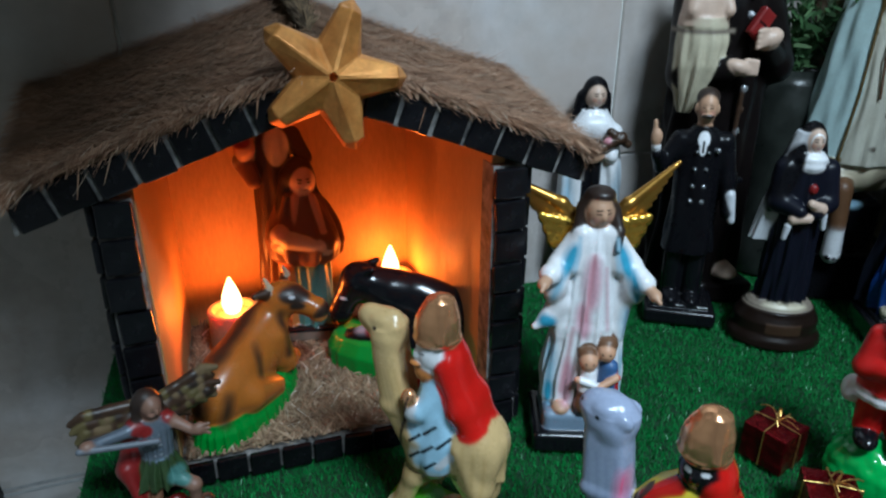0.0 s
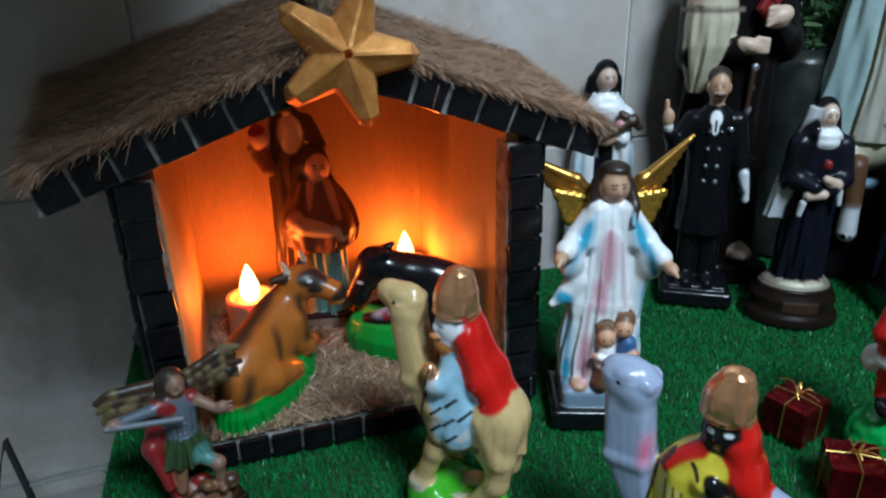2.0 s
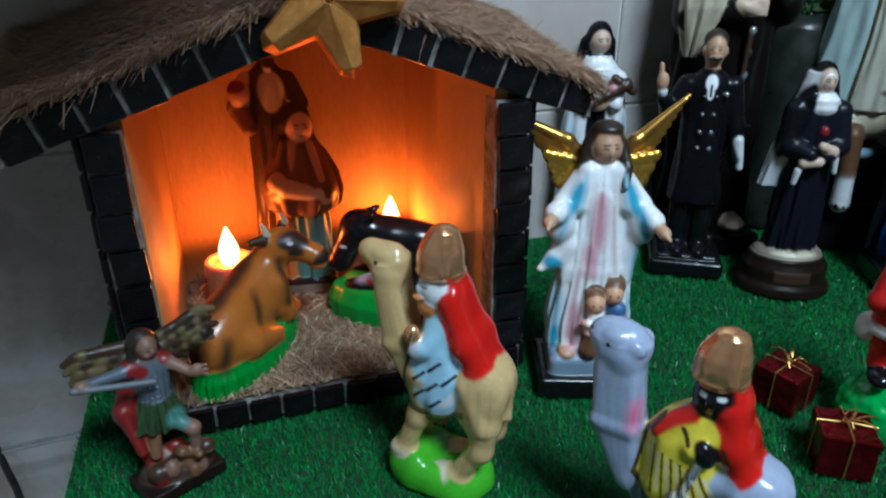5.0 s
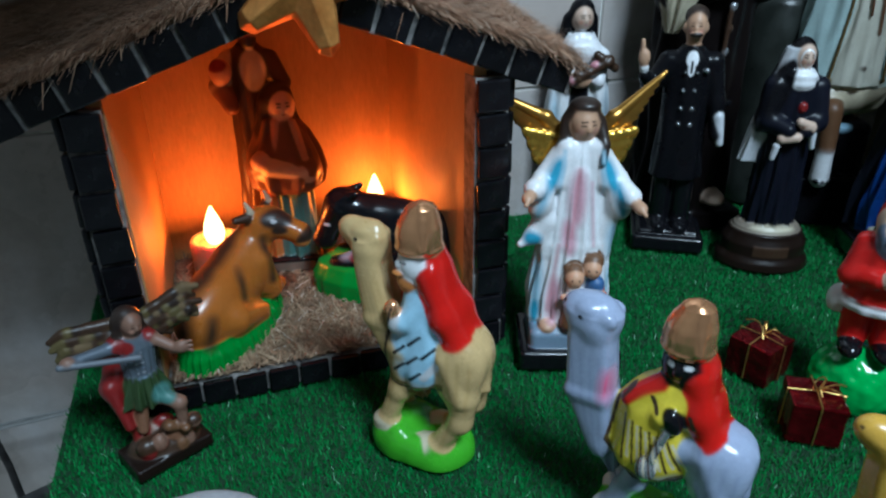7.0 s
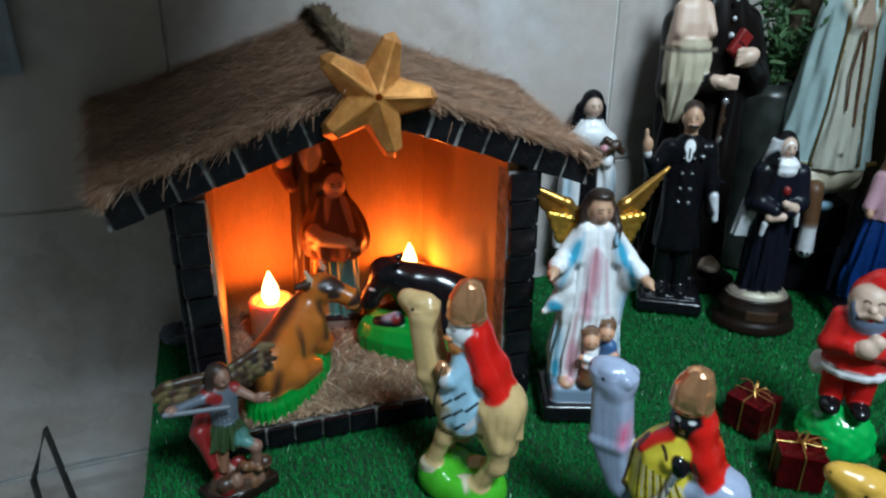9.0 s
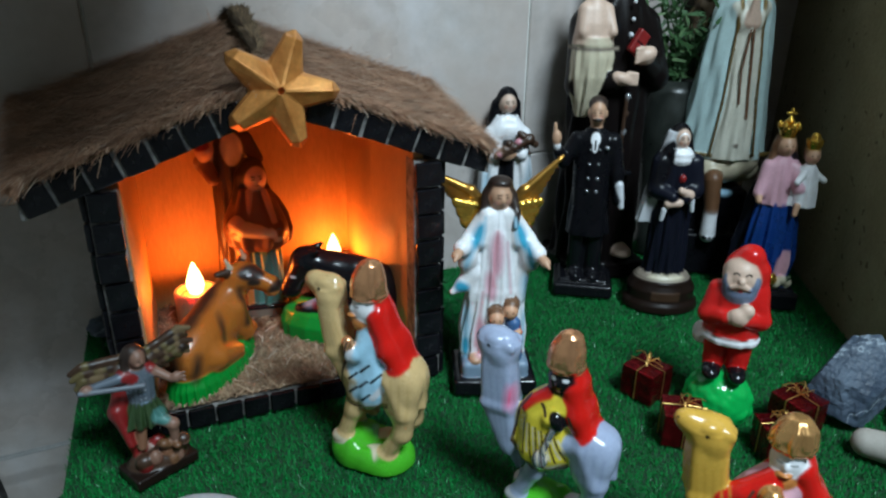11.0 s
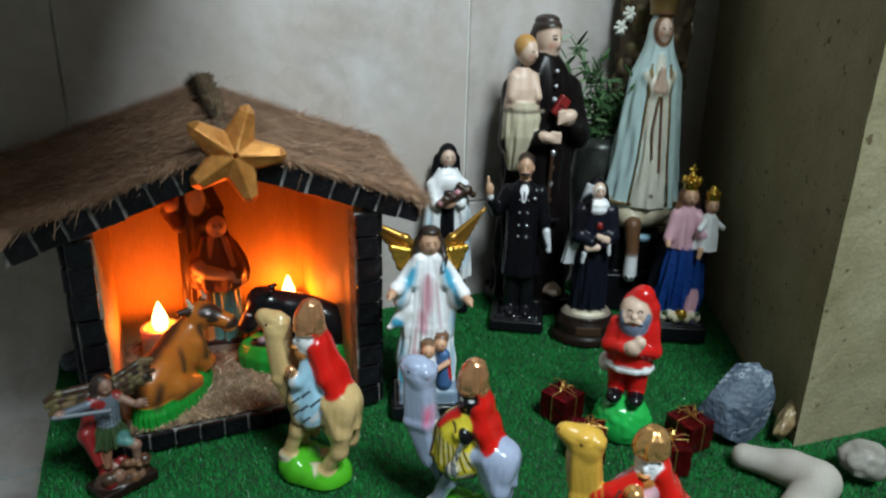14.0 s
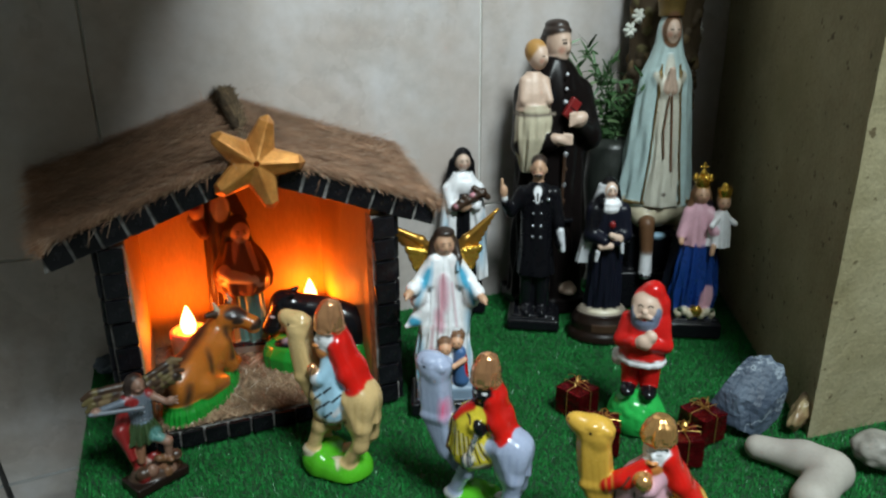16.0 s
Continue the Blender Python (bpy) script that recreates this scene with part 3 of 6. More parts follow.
def roof_slab(side, drop0, drop1, front=0.0):
    bm = bmesh.new()
    grid = {}
    for k, drop in enumerate((drop0, drop1)):
        for i, u in enumerate((0.0, 0.5, 1.0)):
            for j, v in enumerate((front, 0.5, 1.0)):
                grid[i, j, k] = bm.verts.new(roof_at(side, u, v) - Vector((0, 0, drop)))
    for i in range(2):
        for j in range(2):
            for k in range(2):
                bm.faces.new((grid[i, j, k], grid[i + 1, j, k], grid[i + 1, j + 1, k], grid[i, j + 1, k]))
    for i in range(2):
        for j in (0, 2):
            bm.faces.new((grid[i, j, 0], grid[i + 1, j, 0], grid[i + 1, j, 1], grid[i, j, 1]))
            bm.faces.new((grid[j, i, 0], grid[j, i + 1, 0], grid[j, i + 1, 1], grid[j, i, 1]))
    bmesh.ops.recalc_face_normals(bm, faces=bm.faces[:])
    return bm


for side in (-1, 1):
    part("roof_board", roof_slab(side, 0.0035, 0.0255, 0.012), PANEL, stable)
    part("thatch_bed", roof_slab(side, -0.004, 0.003, -0.005), THATCH_BED, stable)


def thatch(side, count, seed):
    rng = np.random.default_rng(seed)
    u, v = rng.random(count) * 0.97, rng.random(count) * 1.01 - 0.01
    edge = rng.random(count) < 0.15
    v = np.where(edge, -0.008 + 0.03 * rng.random(count), v)
    ends = rng.random(count) < 0.15
    u = np.where(ends, 0.93 + 0.05 * rng.random(count), u)
    back = rng.random(count) < 0.09
    v = np.where(back & ~edge, 0.96 + 0.05 * rng.random(count), v)
    p = np.array([roof_at(side, a, b) for a, b in zip(u, v)])
    q = np.array([roof_at(side, a + 0.02, b) for a, b in zip(u, v)])
    along = q - p
    along /= np.linalg.norm(along, axis=1, keepdims=True)
    along += rng.normal(0, 0.36, (count, 3)) * (1, 1.3, 0.5)
    along = np.where(back[:, None], along + rng.normal(0.05, 0.22, (count, 3)) * (1, 1, 0.7), along)
    fringe = edge & (rng.random(count) < 0.75)
    over = np.stack((side * (0.1 + 0.9 * rng.random(count)), -0.75 * np.ones(count), -0.15 - 0.55 * rng.random(count)), 1)
    along = np.where(fringe[:, None], over, along)
    along /= np.linalg.norm(along, axis=1, keepdims=True)
    sidev = np.cross(along, (0, 0, 1.0))
    sidev /= np.linalg.norm(sidev, axis=1, keepdims=True)
    p[:, 2] += 0.0035 + 0.003 * rng.random(count)
    length = 0.012 + 0.024 * rng.random(count)
    length = np.where(fringe, 0.005 + 0.010 * rng.random(count), length)
    length = np.where(ends, 0.012 + 0.012 * rng.random(count), length)
    ob = strips("thatch", p, along, sidev, length, 0.0004 + 0.0006 * rng.random(count), 0.0055 * rng.random(count) ** 1.5 - 0.0006, THATCH, stable, 0.6)
    return tagged(ob, "dry brown thatch fibres", kind="stuff")


thatch(-1, 17000, 5)
thatch(1, 17000, 6)


def ridge_bundle():
    """The twisted straw roll along the back of the ridge, ending in a tuft."""
    rng = np.random.default_rng(8)
    count = 2600
    v = rng.random(count) ** 0.8
    ang = rng.random(count) * 2 * np.pi
    p = np.array([roof_at(1, 0.0, 0.35 + 0.7 * a) for a in v])
    r = 0.004 + 0.007 * v
    p[:, 0] += np.cos(ang) * r
    p[:, 2] += np.abs(np.sin(ang)) * r + 0.002
    along = np.stack((np.cos(ang + 1.5) * 0.6, 0.8 * np.ones(count), np.sin(ang + 1.5) * 0.5), 1) + rng.normal(0, 0.2, (count, 3))
    along /= np.linalg.norm(along, axis=1, keepdims=True)
    sidev = np.cross(along, (0.3, 0, 1.0))
    sidev /= np.linalg.norm(sidev, axis=1, keepdims=True)
    ob = strips("ridge_thatch", p, along, sidev, 0.008 + 0.012 * rng.random(count), 0.001 + 0.001 * rng.random(count), 0.002 * rng.random(count), RIDGE, stable)
    bm = tube_bm([roof_at(1, 0, 0.35) + Vector((0, 0, 0.0)), roof_at(1, 0, 0.6) + Vector((0, 0, 0.005)), roof_at(1, 0, 1.0) + Vector((0, 0, 0.006))], 0.006)
    part("ridge_core", bm, THATCH_BED, stable)
    return tagged(ob, "straw roll along the ridge", kind="stuff")


ridge_bundle()
part("back_panel", prism_bm([(-0.063, BACK, 0.018), (0.176, BACK, 0.018), (0.176, BACK, 0.262), (CX, BACK, 0.298), (-0.063, BACK, 0.262)], (0, 0.006, 0)), PANEL, stable)
part("side_panel", prism_bm([(-0.0635, 0.456, 0.02), (-0.0615, BACK, 0.02), (-0.0715, BACK, 0.02), (-0.0735, 0.456, 0.02)], (0, 0, 0.232)), PANEL, stable)
part("side_panel", prism_bm([(0.1865, 0.456, 0.02), (0.1755, BACK, 0.02), (0.1855, BACK, 0.02), (0.1965, 0.456, 0.02)], (0, 0, 0.232)), PANEL, stable)
part("post", box_bm(-0.0885, -0.0645, FRONT, 0.474, 0.0, 0.236, 0.001), TILE_GLUE, stable)
part("post", box_bm(0.1855, 0.2125, FRONT, 0.474, 0.0, 0.236, 0.001), TILE_GLUE, stable)
part("base_board", box_bm(-0.0885, 0.2125, 0.4745, BACK + 0.006, 0.0, 0.0175, 0.001), BOARD, stable)
part("base_kerb", box_bm(-0.0640, 0.1850, FRONT, 0.4740, 0.0, 0.0175, 0.001), TILE_GLUE, stable)
for side in (-1, 1):
    a, c = roof_at(side, 0.0, 0.0), roof_at(side, 1.0, 0.0)
    part("tile_backing", prism_bm([(p.x, FRONT - 0.0038, p.z - d) for p, d in ((a, 0.001), (c, 0.001), (c, 0.0245), (a, 0.0245))], (0, 0.0063, 0)), TILE_GLUE, stable, "dried whitish tile glue")
part("straw_bed", box_bm(-0.0610, 0.1720, 0.4560, BACK - 0.001, 0.018, 0.0215, 0.001), THATCH_BED, stable)


def straw_floor():
    rng = np.random.default_rng(12)
    count = 16000
    x, y = -0.058 + 0.232 * rng.random(count), 0.449 + 0.205 * rng.random(count)
    ang = rng.normal(1.5, 0.75, count)
    along = np.stack((np.cos(ang), np.sin(ang), rng.normal(0.03, 0.09, count)), 1)
    along /= np.linalg.norm(along, axis=1, keepdims=True)
    side = np.stack((-np.sin(ang), np.cos(ang), rng.normal(0, 0.5, count)), 1)
    ob = strips("straw", np.stack((x, y, 0.0215 + 0.003 * rng.random(count)), 1), along, side, 0.006 + 0.016 * rng.random(count), 0.0005 + 0.0016 * rng.random(count) ** 3, 0.003 * rng.random(count), STRAW, stable)
    return tagged(ob, "loose dry straw on the stable floor", kind="stuff")


straw_floor()

# black mosaic pieces, one by one
piece_bm = box_bm(-0.0113, 0.0113, -0.0050, 0.0, -0.0113, 0.0113, 0.0013, 2)
mosaic = bpy.data.meshes.new("mosaic_tile")
piece_bm.to_mesh(mosaic)
piece_bm.free()
mosaic.materials.append(BLACK_TILE)
rng = random.Random(21)


def mosaic_tile(x, y, z, ry, sx=1.0, sz=1.0, rz=0.0):
    ob = new("mosaic_tile", mosaic)
    ob.matrix_world = pose(x, y, z, rng.uniform(-2.5, 2.5), ry + rng.uniform(-2.5, 2.5), rz + rng.uniform(-2, 2)) @ Matrix.Diagonal((sx, 1, sz, 1))
    ob.parent = stable
    return ob


for side in (-1, 1):
    for i in range(8):
        u = (i + 0.5) / 8
        p = roof_at(side, u, 0) - Vector((0, 0, 0.0128))
        mosaic_tile(p.x, FRONT - 0.0022, p.z + rng.uniform(-0.0008, 0.0008), side * 19.4 + rng.uniform(-2, 2), rng.uniform(0.97, 1.06), rng.uniform(0.95, 1.03))
for px, sx in ((-0.0765, 1.0), (0.199, 1.12)):
    for i in range(9):
        mosaic_tile(px + rng.uniform(-0.0016, 0.0016), FRONT - rng.uniform(0.0, 0.0022), 0.0132 + 0.0262 * i, 0, sx * rng.uniform(0.96, 1.02), 1.05)
for i in range(10):
    mosaic_tile(-0.0520 + 0.0249 * i, FRONT - rng.uniform(0.0002, 0.0014), 0.0104, 0, 1.0, 0.86)
for i in range(9):
    mosaic_tile(0.2128, FRONT + 0.0122, 0.0132 + 0.0262 * i, 0, 1.0, 1.06, 90)
    mosaic_tile(-0.0886, FRONT + 0.0122, 0.0132 + 0.0262 * i, 0, 1.0, 1.06, -90)


def star():
    """A five-armed star with ridged, blunt arms and a small hole at the middle."""
    bm = bmesh.new()
    outline = []
    for i in range(5):
        a = radians(-2 + 72 * i)
        for da, r, y in ((-36, 0.0245, 0.0), (-9.5, 0.0455, -0.001), (0, 0.0500, -0.001), (9.5, 0.0455, -0.001)):
            outline.append((r * math.cos(a + radians(da)), r * math.sin(a + radians(da)), y, da, a))
    n = len(outline)
    hub = [bm.verts.new((0.0028 * math.cos(2 * math.pi * k / n - radians(38)), -0.0165, 0.0028 * math.sin(2 * math.pi * k / n - radians(38)))) for k in range(n)]
    pit = [bm.verts.new((0.0024 * math.cos(2 * math.pi * k / n - radians(38)), -0.008, 0.0024 * math.sin(2 * math.pi * k / n - radians(38)))) for k in range(n)]
    mid = []
    for x, z, y, da, a in outline:
        if da == 0:
            mid.append(bm.verts.new((x * 0.84, -0.0120, z * 0.84)))
        elif da == -36:
            mid.append(bm.verts.new((x * 0.84, -0.0045, z * 0.84)))
        else:
            mid.append(bm.verts.new((x * 0.93, -0.0060, z * 0.93)))
    rim = [bm.verts.new((x, 0.0025, z)) for x, z, *_ in outline]
    back = [bm.verts.new((x * 0.85, 0.009, z * 0.85)) for x, z, *_ in outline]
    for a, b in ((pit, hub), (hub, mid), (mid, rim), (rim, back)):
        for k in range(n):
            bm.faces.new((a[k], a[(k + 1) % n], b[(k + 1) % n], b[k]))
    bm.faces.new(pit)
    bm.faces.new(back[::-1])
    bmesh.ops.recalc_face_normals(bm, faces=bm.faces[:])
    bmesh.ops.bevel(bm, geom=[e for e in bm.edges if e.calc_face_angle(0) > 0.25], offset=0.0011, segments=2, affect="EDGES", profile=0.5)
    for v in bm.verts:
        v.co += v.normal * 0.0007 * noise.noise(v.co * 160)
    ob = mesh_object("star_ornament", bm, GOLD)
    ob.matrix_world = pose(0.0660, 0.436, 0.3085, -7, 0, -4)
    return tagged(ob, "antique gold five-pointed star fixed on the stable gable", "star ornament")


star()


def candle(x, y):
    ob = empty("led_candle", x, y, 0.0215, 0, "small lit electric candle with a glowing flame bulb", "candle", "candles in the stable")
    part("candle_body", lathe_bm([(0.0225, 0.0), (0.0235, 0.001), (0.0235, 0.0475), (0.0225, 0.0495), (0.0195, 0.0495), (0.016, 0.045), (0.002, 0.0445)]), WAX, ob, smooth=False)
    fl = part("flame", lathe_bm([(0.002, 0.042), (0.0074, 0.0465), (0.0096, 0.0535), (0.0086, 0.062), (0.0052, 0.072), (0.0010, 0.0815)], 16), FLAME, ob, "glowing flame-shaped bulb", True)
    fl.visible_shadow = False
    return ob


candle(-0.016, 0.603)
candle(0.147, 0.634)
flame_lamp("flame_light", (-0.016, 0.601, 0.0755), 0.62)
flame_lamp("flame_light", (0.147, 0.632, 0.0755), 0.62)


def gift(x, y, rz, size, seed):
    r = random.Random(seed)
    ob = empty("gift_box", x, y, 0, rz, "small gift box in dark red foil tied with gold cord", "gift box", "foil gift boxes")
    s = size / 2
    bm = box_bm(-s, s, -s, s, 0, size * 0.92, 0.0012, 2)
    bmesh.ops.subdivide_edges(bm, edges=[e for e in bm.edges if e.calc_length() > s], cuts=5, use_grid_fill=True)
    for v in bm.verts:
        v.co += v.normal * 0.0009 * noise.noise(v.co * 110 + Vector((seed, 0, 0)))
    part("wrapping", bm, FOIL, ob, "crinkled dark red foil")
    h = size * 0.92
    e = s + 0.0012
    for swap in (False, True):
        loop = [(-e, 0, 0.001), (-e, 0, h + 0.001), (0, 0, h + 0.0022), (e, 0, h + 0.001), (e, 0, 0.001)]
        part("cord", tube_bm([(p[1], p[0], p[2]) if swap else p for p in loop], 0.0006, 6), CORD, ob)
    bow = bmesh.new()
    for k in range(4):
        a = r.uniform(0, 6.28)
        L = r.uniform(0.009, 0.02)
        pts = [(L * t * math.cos(a + 0.5 * t), L * t * math.sin(a + 0.5 * t), h + 0.0025 + 0.007 * math.sin(t * 2.6)) for t in (0, 0.25, 0.5, 0.75, 1.0)]
        tube_bm(pts, 0.00055, 6, bow)
    for k in range(2):
        a = r.uniform(0, 6.28)
        pts = [(0.006 * math.sin(t) * math.cos(a), 0.006 * math.sin(t) * math.sin(a), h + 0.002 + 0.006 * (1 - math.cos(t))) for t in np.linspace(0, 2 * math.pi, 10)]
        tube_bm(pts, 0.00055, 6, bow)
    part("bow", bow, CORD, ob, "thin gold cord bow")
    return ob


gift(0.396, 0.340, 18, 0.036, 1)
gift(0.381, 0.270, -34, 0.036, 2)
gift(0.495, 0.243, 4, 0.036, 3)
gift(0.446, 0.219, -22, 0.034, 4)


def lump(name, x, y, z, size, seed, material, label, category, rough=0.25, facets=0.0, rz=0.0, tilt=(0, 0), detail=4, freq=2.0):
    bm = bmesh.new()
    bmesh.ops.create_icosphere(bm, subdivisions=detail, radius=1.0)
    r = random.Random(seed)
    planes = [(Vector((r.gauss(0, 1), r.gauss(0, 1), r.gauss(0, 1))).normalized(), r.uniform(0.62, 0.9)) for _ in range(14)] if facets else []
    off = Vector((seed * 3.1, seed * 1.7, 0))
    for v in bm.verts:
        p = v.co.copy()
        d = 1 + rough * noise.noise(p * freq + off) + 0.3 * rough * noise.noise(p * freq * 3.3 + off)
        for n, lim in planes:
            h = p.normalized().dot(n)
            if h > 0.05:
                d = min(d, lim / h + (1 - facets) * 0.3)
        if facets:
            d += 0.03 * noise.noise(p * 9 + off)
        v.co = Vector((p.x * d * size[0], p.y * d * size[1], p.z * d * size[2]))
    turn = pose(0, 0, 0, tilt[0], tilt[1], rz)
    for v in bm.verts:
        v.co = turn @ v.co
    low = min(v.co.z for v in bm.verts)
    for v in bm.verts:
        v.co.z -= low
    ob = mesh_object(name, bm, material, smooth=not facets)
    ob.location = (x, y, z)
    return tagged(ob, label, category)


lump("rock", 0.556, 0.236, 0.0, (0.040, 0.024, 0.048), 7, ROCK, "jagged grey-blue rock with pale veins standing on the grass", "rock", 0.22, 0.9, -32, (-18, 12), 5)


def bent_stone():
    """A pale river stone, worn into a bent, two-armed lump."""
    f = Figure(1.6)
    f.limb((-36, 2, 12), (8, 4, 14), 13, 16, "pale_stone", 14)
    f.limb((8, 4, 14), (32, 0, 13), 16, 18, "pale_stone", 14)
    f.limb((32, 0, 13), (22, -56, 11), 18, 18, "pale_stone", 12)
    f.dab((0, -4, 28), (26, 14, 8), "stone_shade", None, 18)
    f.dab((22, -34, 28), (12, 18, 8), "stone_shade", None, 16)
    return f


bent_stone().place("pebble", 0.538, 0.157, 0, -58, "pale bent river stone lying on the grass", "pebble")
lump("pebble", 0.620, 0.130, 0.0, (0.025, 0.022, 0.018), 3, PEBBLE, "chunky white pebble at the foot of the pier", "pebble", 0.16, 0, 20)
lump("pebble", -0.048, 0.292, 0.0, (0.051, 0.053, 0.0095), 2, SLAB, "flat smooth grey pebble on the grass", "pebble", 0.08, 0, 10, (0, 0), 4, 1.2)
lump("shell", 0.612, 0.212, 0.0, (0.032, 0.010, 0.017), 6, SHELL, "brown and olive shell standing by the rock", "shell", 0.2, 0, 18, (8, -22))
lump("stone_chip", -0.120, 0.664, 0.0, (0.018, 0.014, 0.013), 4, ROCK, "small grey stone at the far corner of the grass mat", "stone", 0.2)


def wire_rack():
    ob = empty("wire_rack", -0.25, 0.6, -0.16, 0, "dark wire rack beside the table", "wire rack")
    ob.matrix_world = pose(0, 0, 0)
    part("frame", tube_bm([(-0.272, 0.60, -0.9), (-0.275, 0.60, -0.10), (-0.252, 0.60, -0.039), (-0.243, 0.60, -0.14), (-0.240, 0.6, -0.9)], 0.0036), WIRE, ob)
    part("frame", tube_bm([(-0.41, 0.50, -0.165), (-0.30, 0.52, -0.150), (-0.20, 0.56, -0.148), (-0.16, 0.6, -0.15)], 0.007), WIRE, ob)
    for z, y in ((-0.091, 0.60), (-0.115, 0.64), (-0.200, 0.58)):
        part("wire", tube_bm([(-0.45, y, z - 0.022), (-0.30, y, z - 0.006), (-0.152, y, z)], 0.0017), WIRE_PALE, ob)
    return ob


wire_rack()
lump("red_basket", -0.235, 0.50, -0.27, (0.05, 0.04, 0.05), 3, RED_PLASTIC, "red plastic container on the wire rack", "container", 0.05)

# pale cloth with a red band hanging on the wall beside the display
cloth = empty("hanging_cloth", -0.27, 0.70, 0.3, 0, "pale blue cloth with a red top hanging on the wall", "cloth")
cloth.matrix_world = pose(0, 0, 0)


def drape(x0, x1, z0, z1):
    bm = bmesh.new()
    rows = []
    for k in range(9):
        z = z0 + (z1 - z0) * k / 8
        rows.append([bm.verts.new((x0 + (x1 - x0) * i / 14, 0.700 + 0.004 * math.sin(i * 1.1 + 0.2 * k), z)) for i in range(15)])
    for a, b in zip(rows, rows[1:]):
        for i in range(14):
            bm.faces.new((a[i], a[i + 1], b[i + 1], b[i]))
    bmesh.ops.solidify(bm, geom=bm.faces[:], thickness=0.0015)
    return bm


part("band", drape(-0.36, -0.226, 0.44, 0.50), RED_PLASTIC, cloth, "red band", True)
part("hanging", drape(-0.36, -0.222, 0.30, 0.44), CLOTH_PALE, cloth, "pale blue folds", True)


def plant():
    ob = empty("flower_vase", 0.655, 0.655, 0, 0, "dark vase with artificial green sprigs and pale flowers", "flower vase")
    part("vase", lathe_bm([(0.030, 0.0), (0.034, 0.004), (0.028, 0.03), (0.035, 0.12), (0.042, 0.19), (0.036, 0.245), (0.030, 0.262), (0.026, 0.258), (0.02, 0.22)]), VASE, ob, smooth=True)
    r = random.Random(17)
    roots, along, side, length, width = [], [], [], [], []
    for k in range(16):
        a = r.uniform(0, 6.28)
        reach, top = r.uniform(0.04, 0.12), r.uniform(0.06, 0.15)
        pts = [Vector((reach * t ** 1.4 * math.cos(a), min(0.04, reach * t ** 1.4 * math.sin(a) * 0.6), 0.25 + top * t)) for t in np.linspace(0, 1, 7)]
        part("stem", tube_bm(pts, 0.0009, 5), LEAF, ob)
        for i in range(1, 7):
            for s in range(5):
                d = Vector((r.gauss(0, 1), r.gauss(0, 0.7), r.gauss(0.5, 0.6))).normalized()
                roots.append(pts[i] + Vector((r.gauss(0, 0.003), r.gauss(0, 0.003), r.gauss(0, 0.006))))
                along.append(d)
                side.append(d.cross(Vector((r.gauss(0, 1), r.gauss(0, 1), 0.3))).normalized())
                length.append(r.uniform(0.010, 0.028))
                width.append(r.uniform(0.0025, 0.0065))
    lv = strips("leaves", np.array(roots), np.array(along), np.array(side), np.array(length), np.array(width), np.full(len(roots), 0.001), LEAF, ob)
    tagged(lv, "small green artificial leaves", kind="stuff")
    for k, (x, z) in enumerate(((0.010, 0.425), (0.024, 0.445), (0.130, 0.435), (0.142, 0.425))):
        bm = bmesh.new()
        for j in range(6):
            a = j * 1.047 + k
            tube_bm([(0, 0, 0), (0.006 * math.cos(a), -0.003, 0.006 * math.sin(a)), (0.011 * math.cos(a), 0.0, 0.011 * math.sin(a))], 0.0034, 6, bm)
        fl = part("flower", bm, PETAL, ob, "pale artificial flower", True)
        fl.location = (x, -0.01, z)
    return ob


plant()


